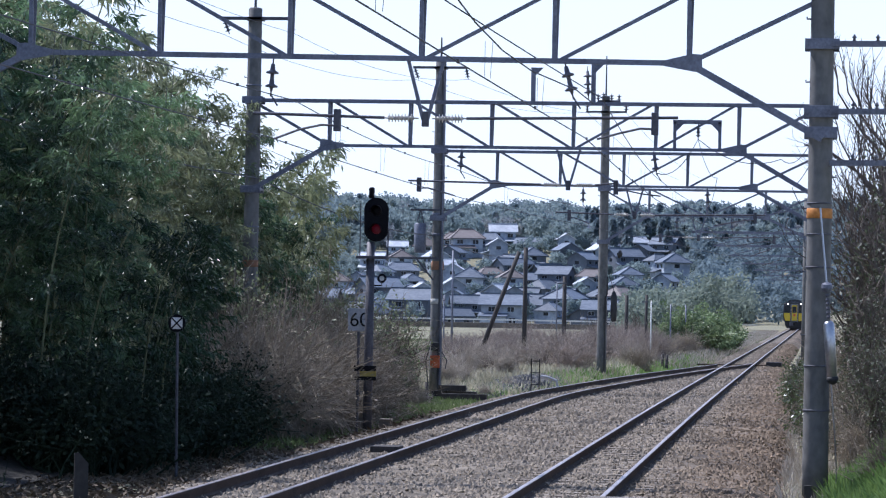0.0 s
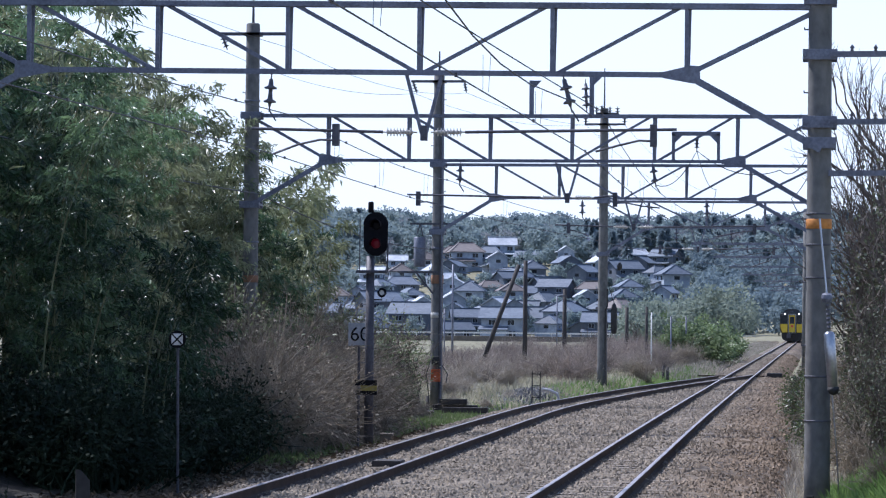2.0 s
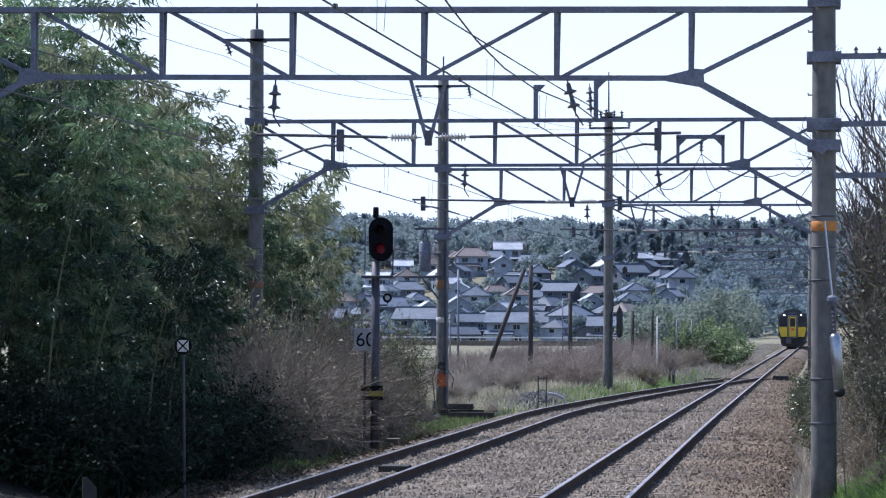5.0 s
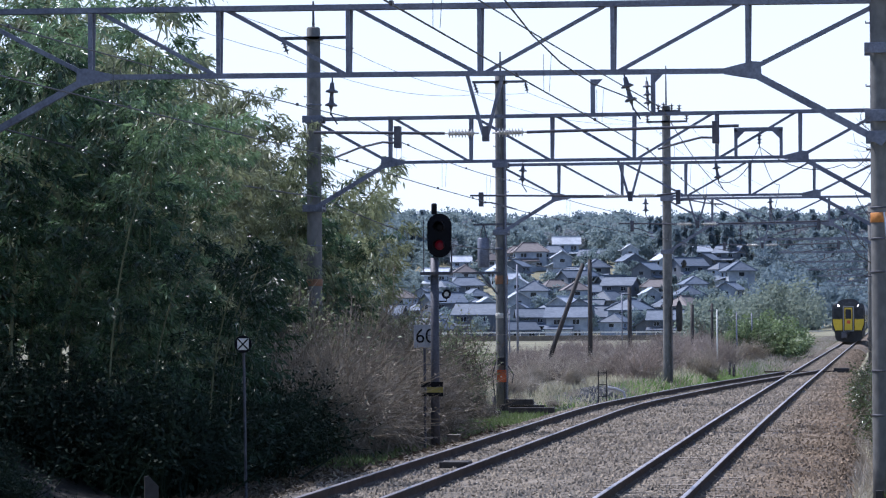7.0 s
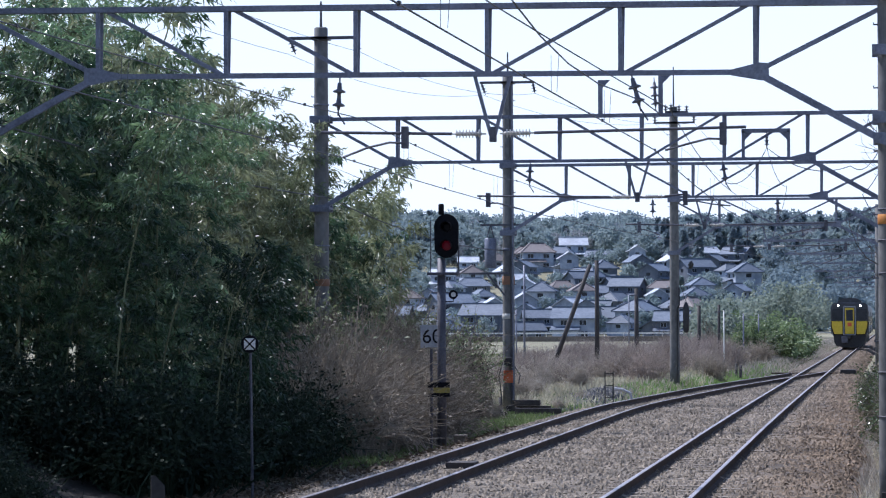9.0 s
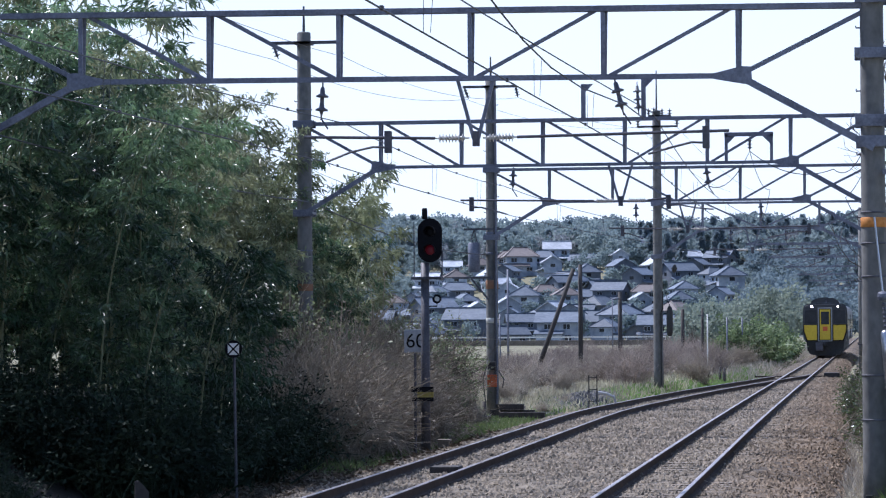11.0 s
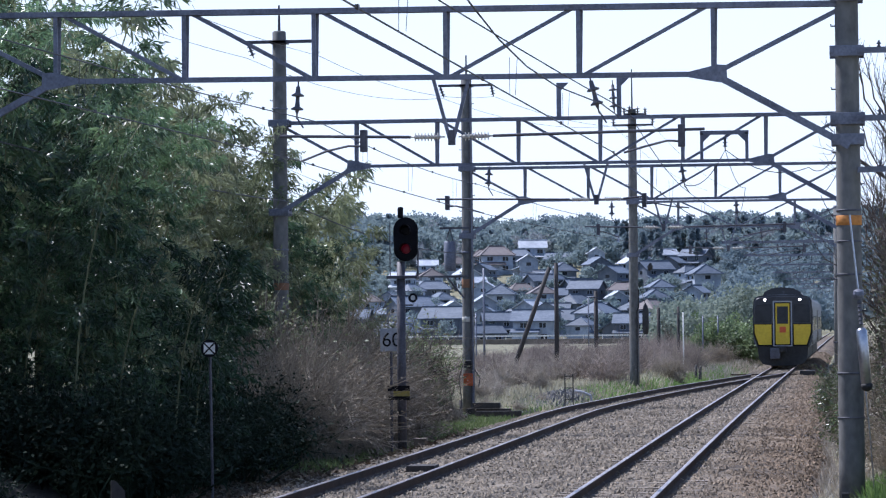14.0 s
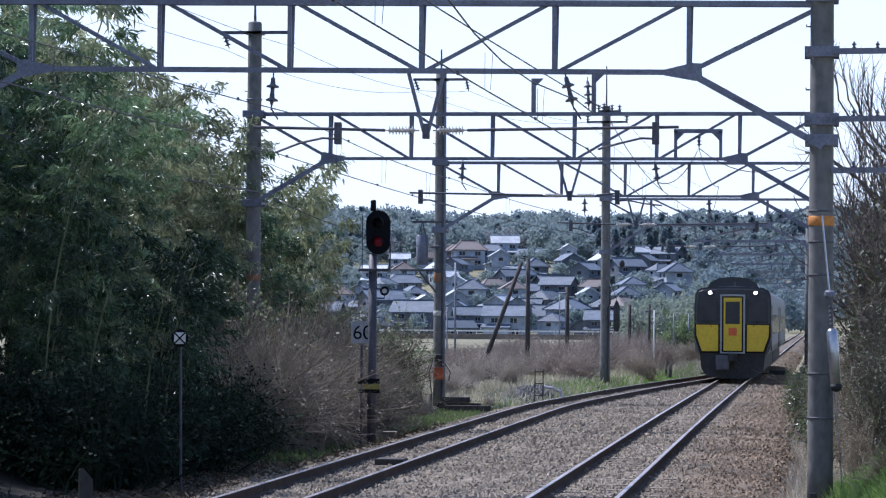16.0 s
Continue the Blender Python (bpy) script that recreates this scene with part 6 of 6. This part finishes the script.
part("gangway_frame", bm, TRAIN_LINE, train, "pale grey frame round the end door")
bm = B()
box(bm, -0.345, 0.345, 0.0, 0.06, 1.12, 3.13, 0.02)
door = part("end_door", bm, TRAIN_YELLOW, train, "yellow end door with dark window")
bm = B()
box(bm, -0.40, 0.40, 0.02, 0.058, 1.07, 3.18)
part("door_seal", bm, BLACK_PAINT, train)
bm = B()
box(bm, -0.27, 0.27, -0.012, 0.03, 2.13, 2.98, 0.01)
part("door_window", bm, PANE, door)
bm = B()
box(bm, -0.15, 0.16, -0.016, 0.03, 1.70, 1.99, 0.008)
part("train_mark", bm, SIGN_RED, door, "square orange-red train mark")
bm = B()
prism(bm, [(-1.24, 1.03), (-1.18, 0.45), (-1.0, 0.16), (-0.5, 0.07), (0.5, 0.07), (1.0, 0.16), (1.18, 0.45), (1.24, 1.03)], 0.12, 0.75)
part("skirt", bm, UNDER, train, "black snow-plough skirt")
bm = B()
box(bm, -0.16, 0.16, -0.40, 0.2, 0.72, 1.0, 0.05)
box(bm, -0.09, 0.09, -0.50, -0.3, 0.76, 0.96, 0.03)
part("coupler", bm, UNDER, train)
bm = B()
box(bm, -0.62, -0.12, -0.30, 0.15, 0.40, 0.95, 0.06)
part("jumper_box", bm, DARK_STEEL, train, "grey coupling box")
bm = B()
prism(bm, [(-0.98, 3.50), (-0.88, 3.70), (-0.55, 3.87), (0.0, 3.93), (0.55, 3.87), (0.88, 3.70), (0.98, 3.50)], 0.6, 4.0)
part("roof_unit", bm, TRAIN_DARK, train, "dark curved roof unit")
bm = B()
tube(bm, [(0.06, 0.62, 3.48), (0.06, 0.62, 3.72)], 0.05, 8)
part("horn", bm, DARK_STEEL, train)

# ---- what moves ----
def motions():
    rows = []
    for k in range(17):
        t = float(k)
        left = 16.0 - t
        y = 111.3 + 16.6 * left + 0.04 * left * left
        turn = math.degrees(math.atan2(main_x(y + 20) - main_x(y), 20.0))
        rows.append((t, pose(main_x(y), y, 0, 0, 0, -turn)))
    walk(train, rows)


motions()
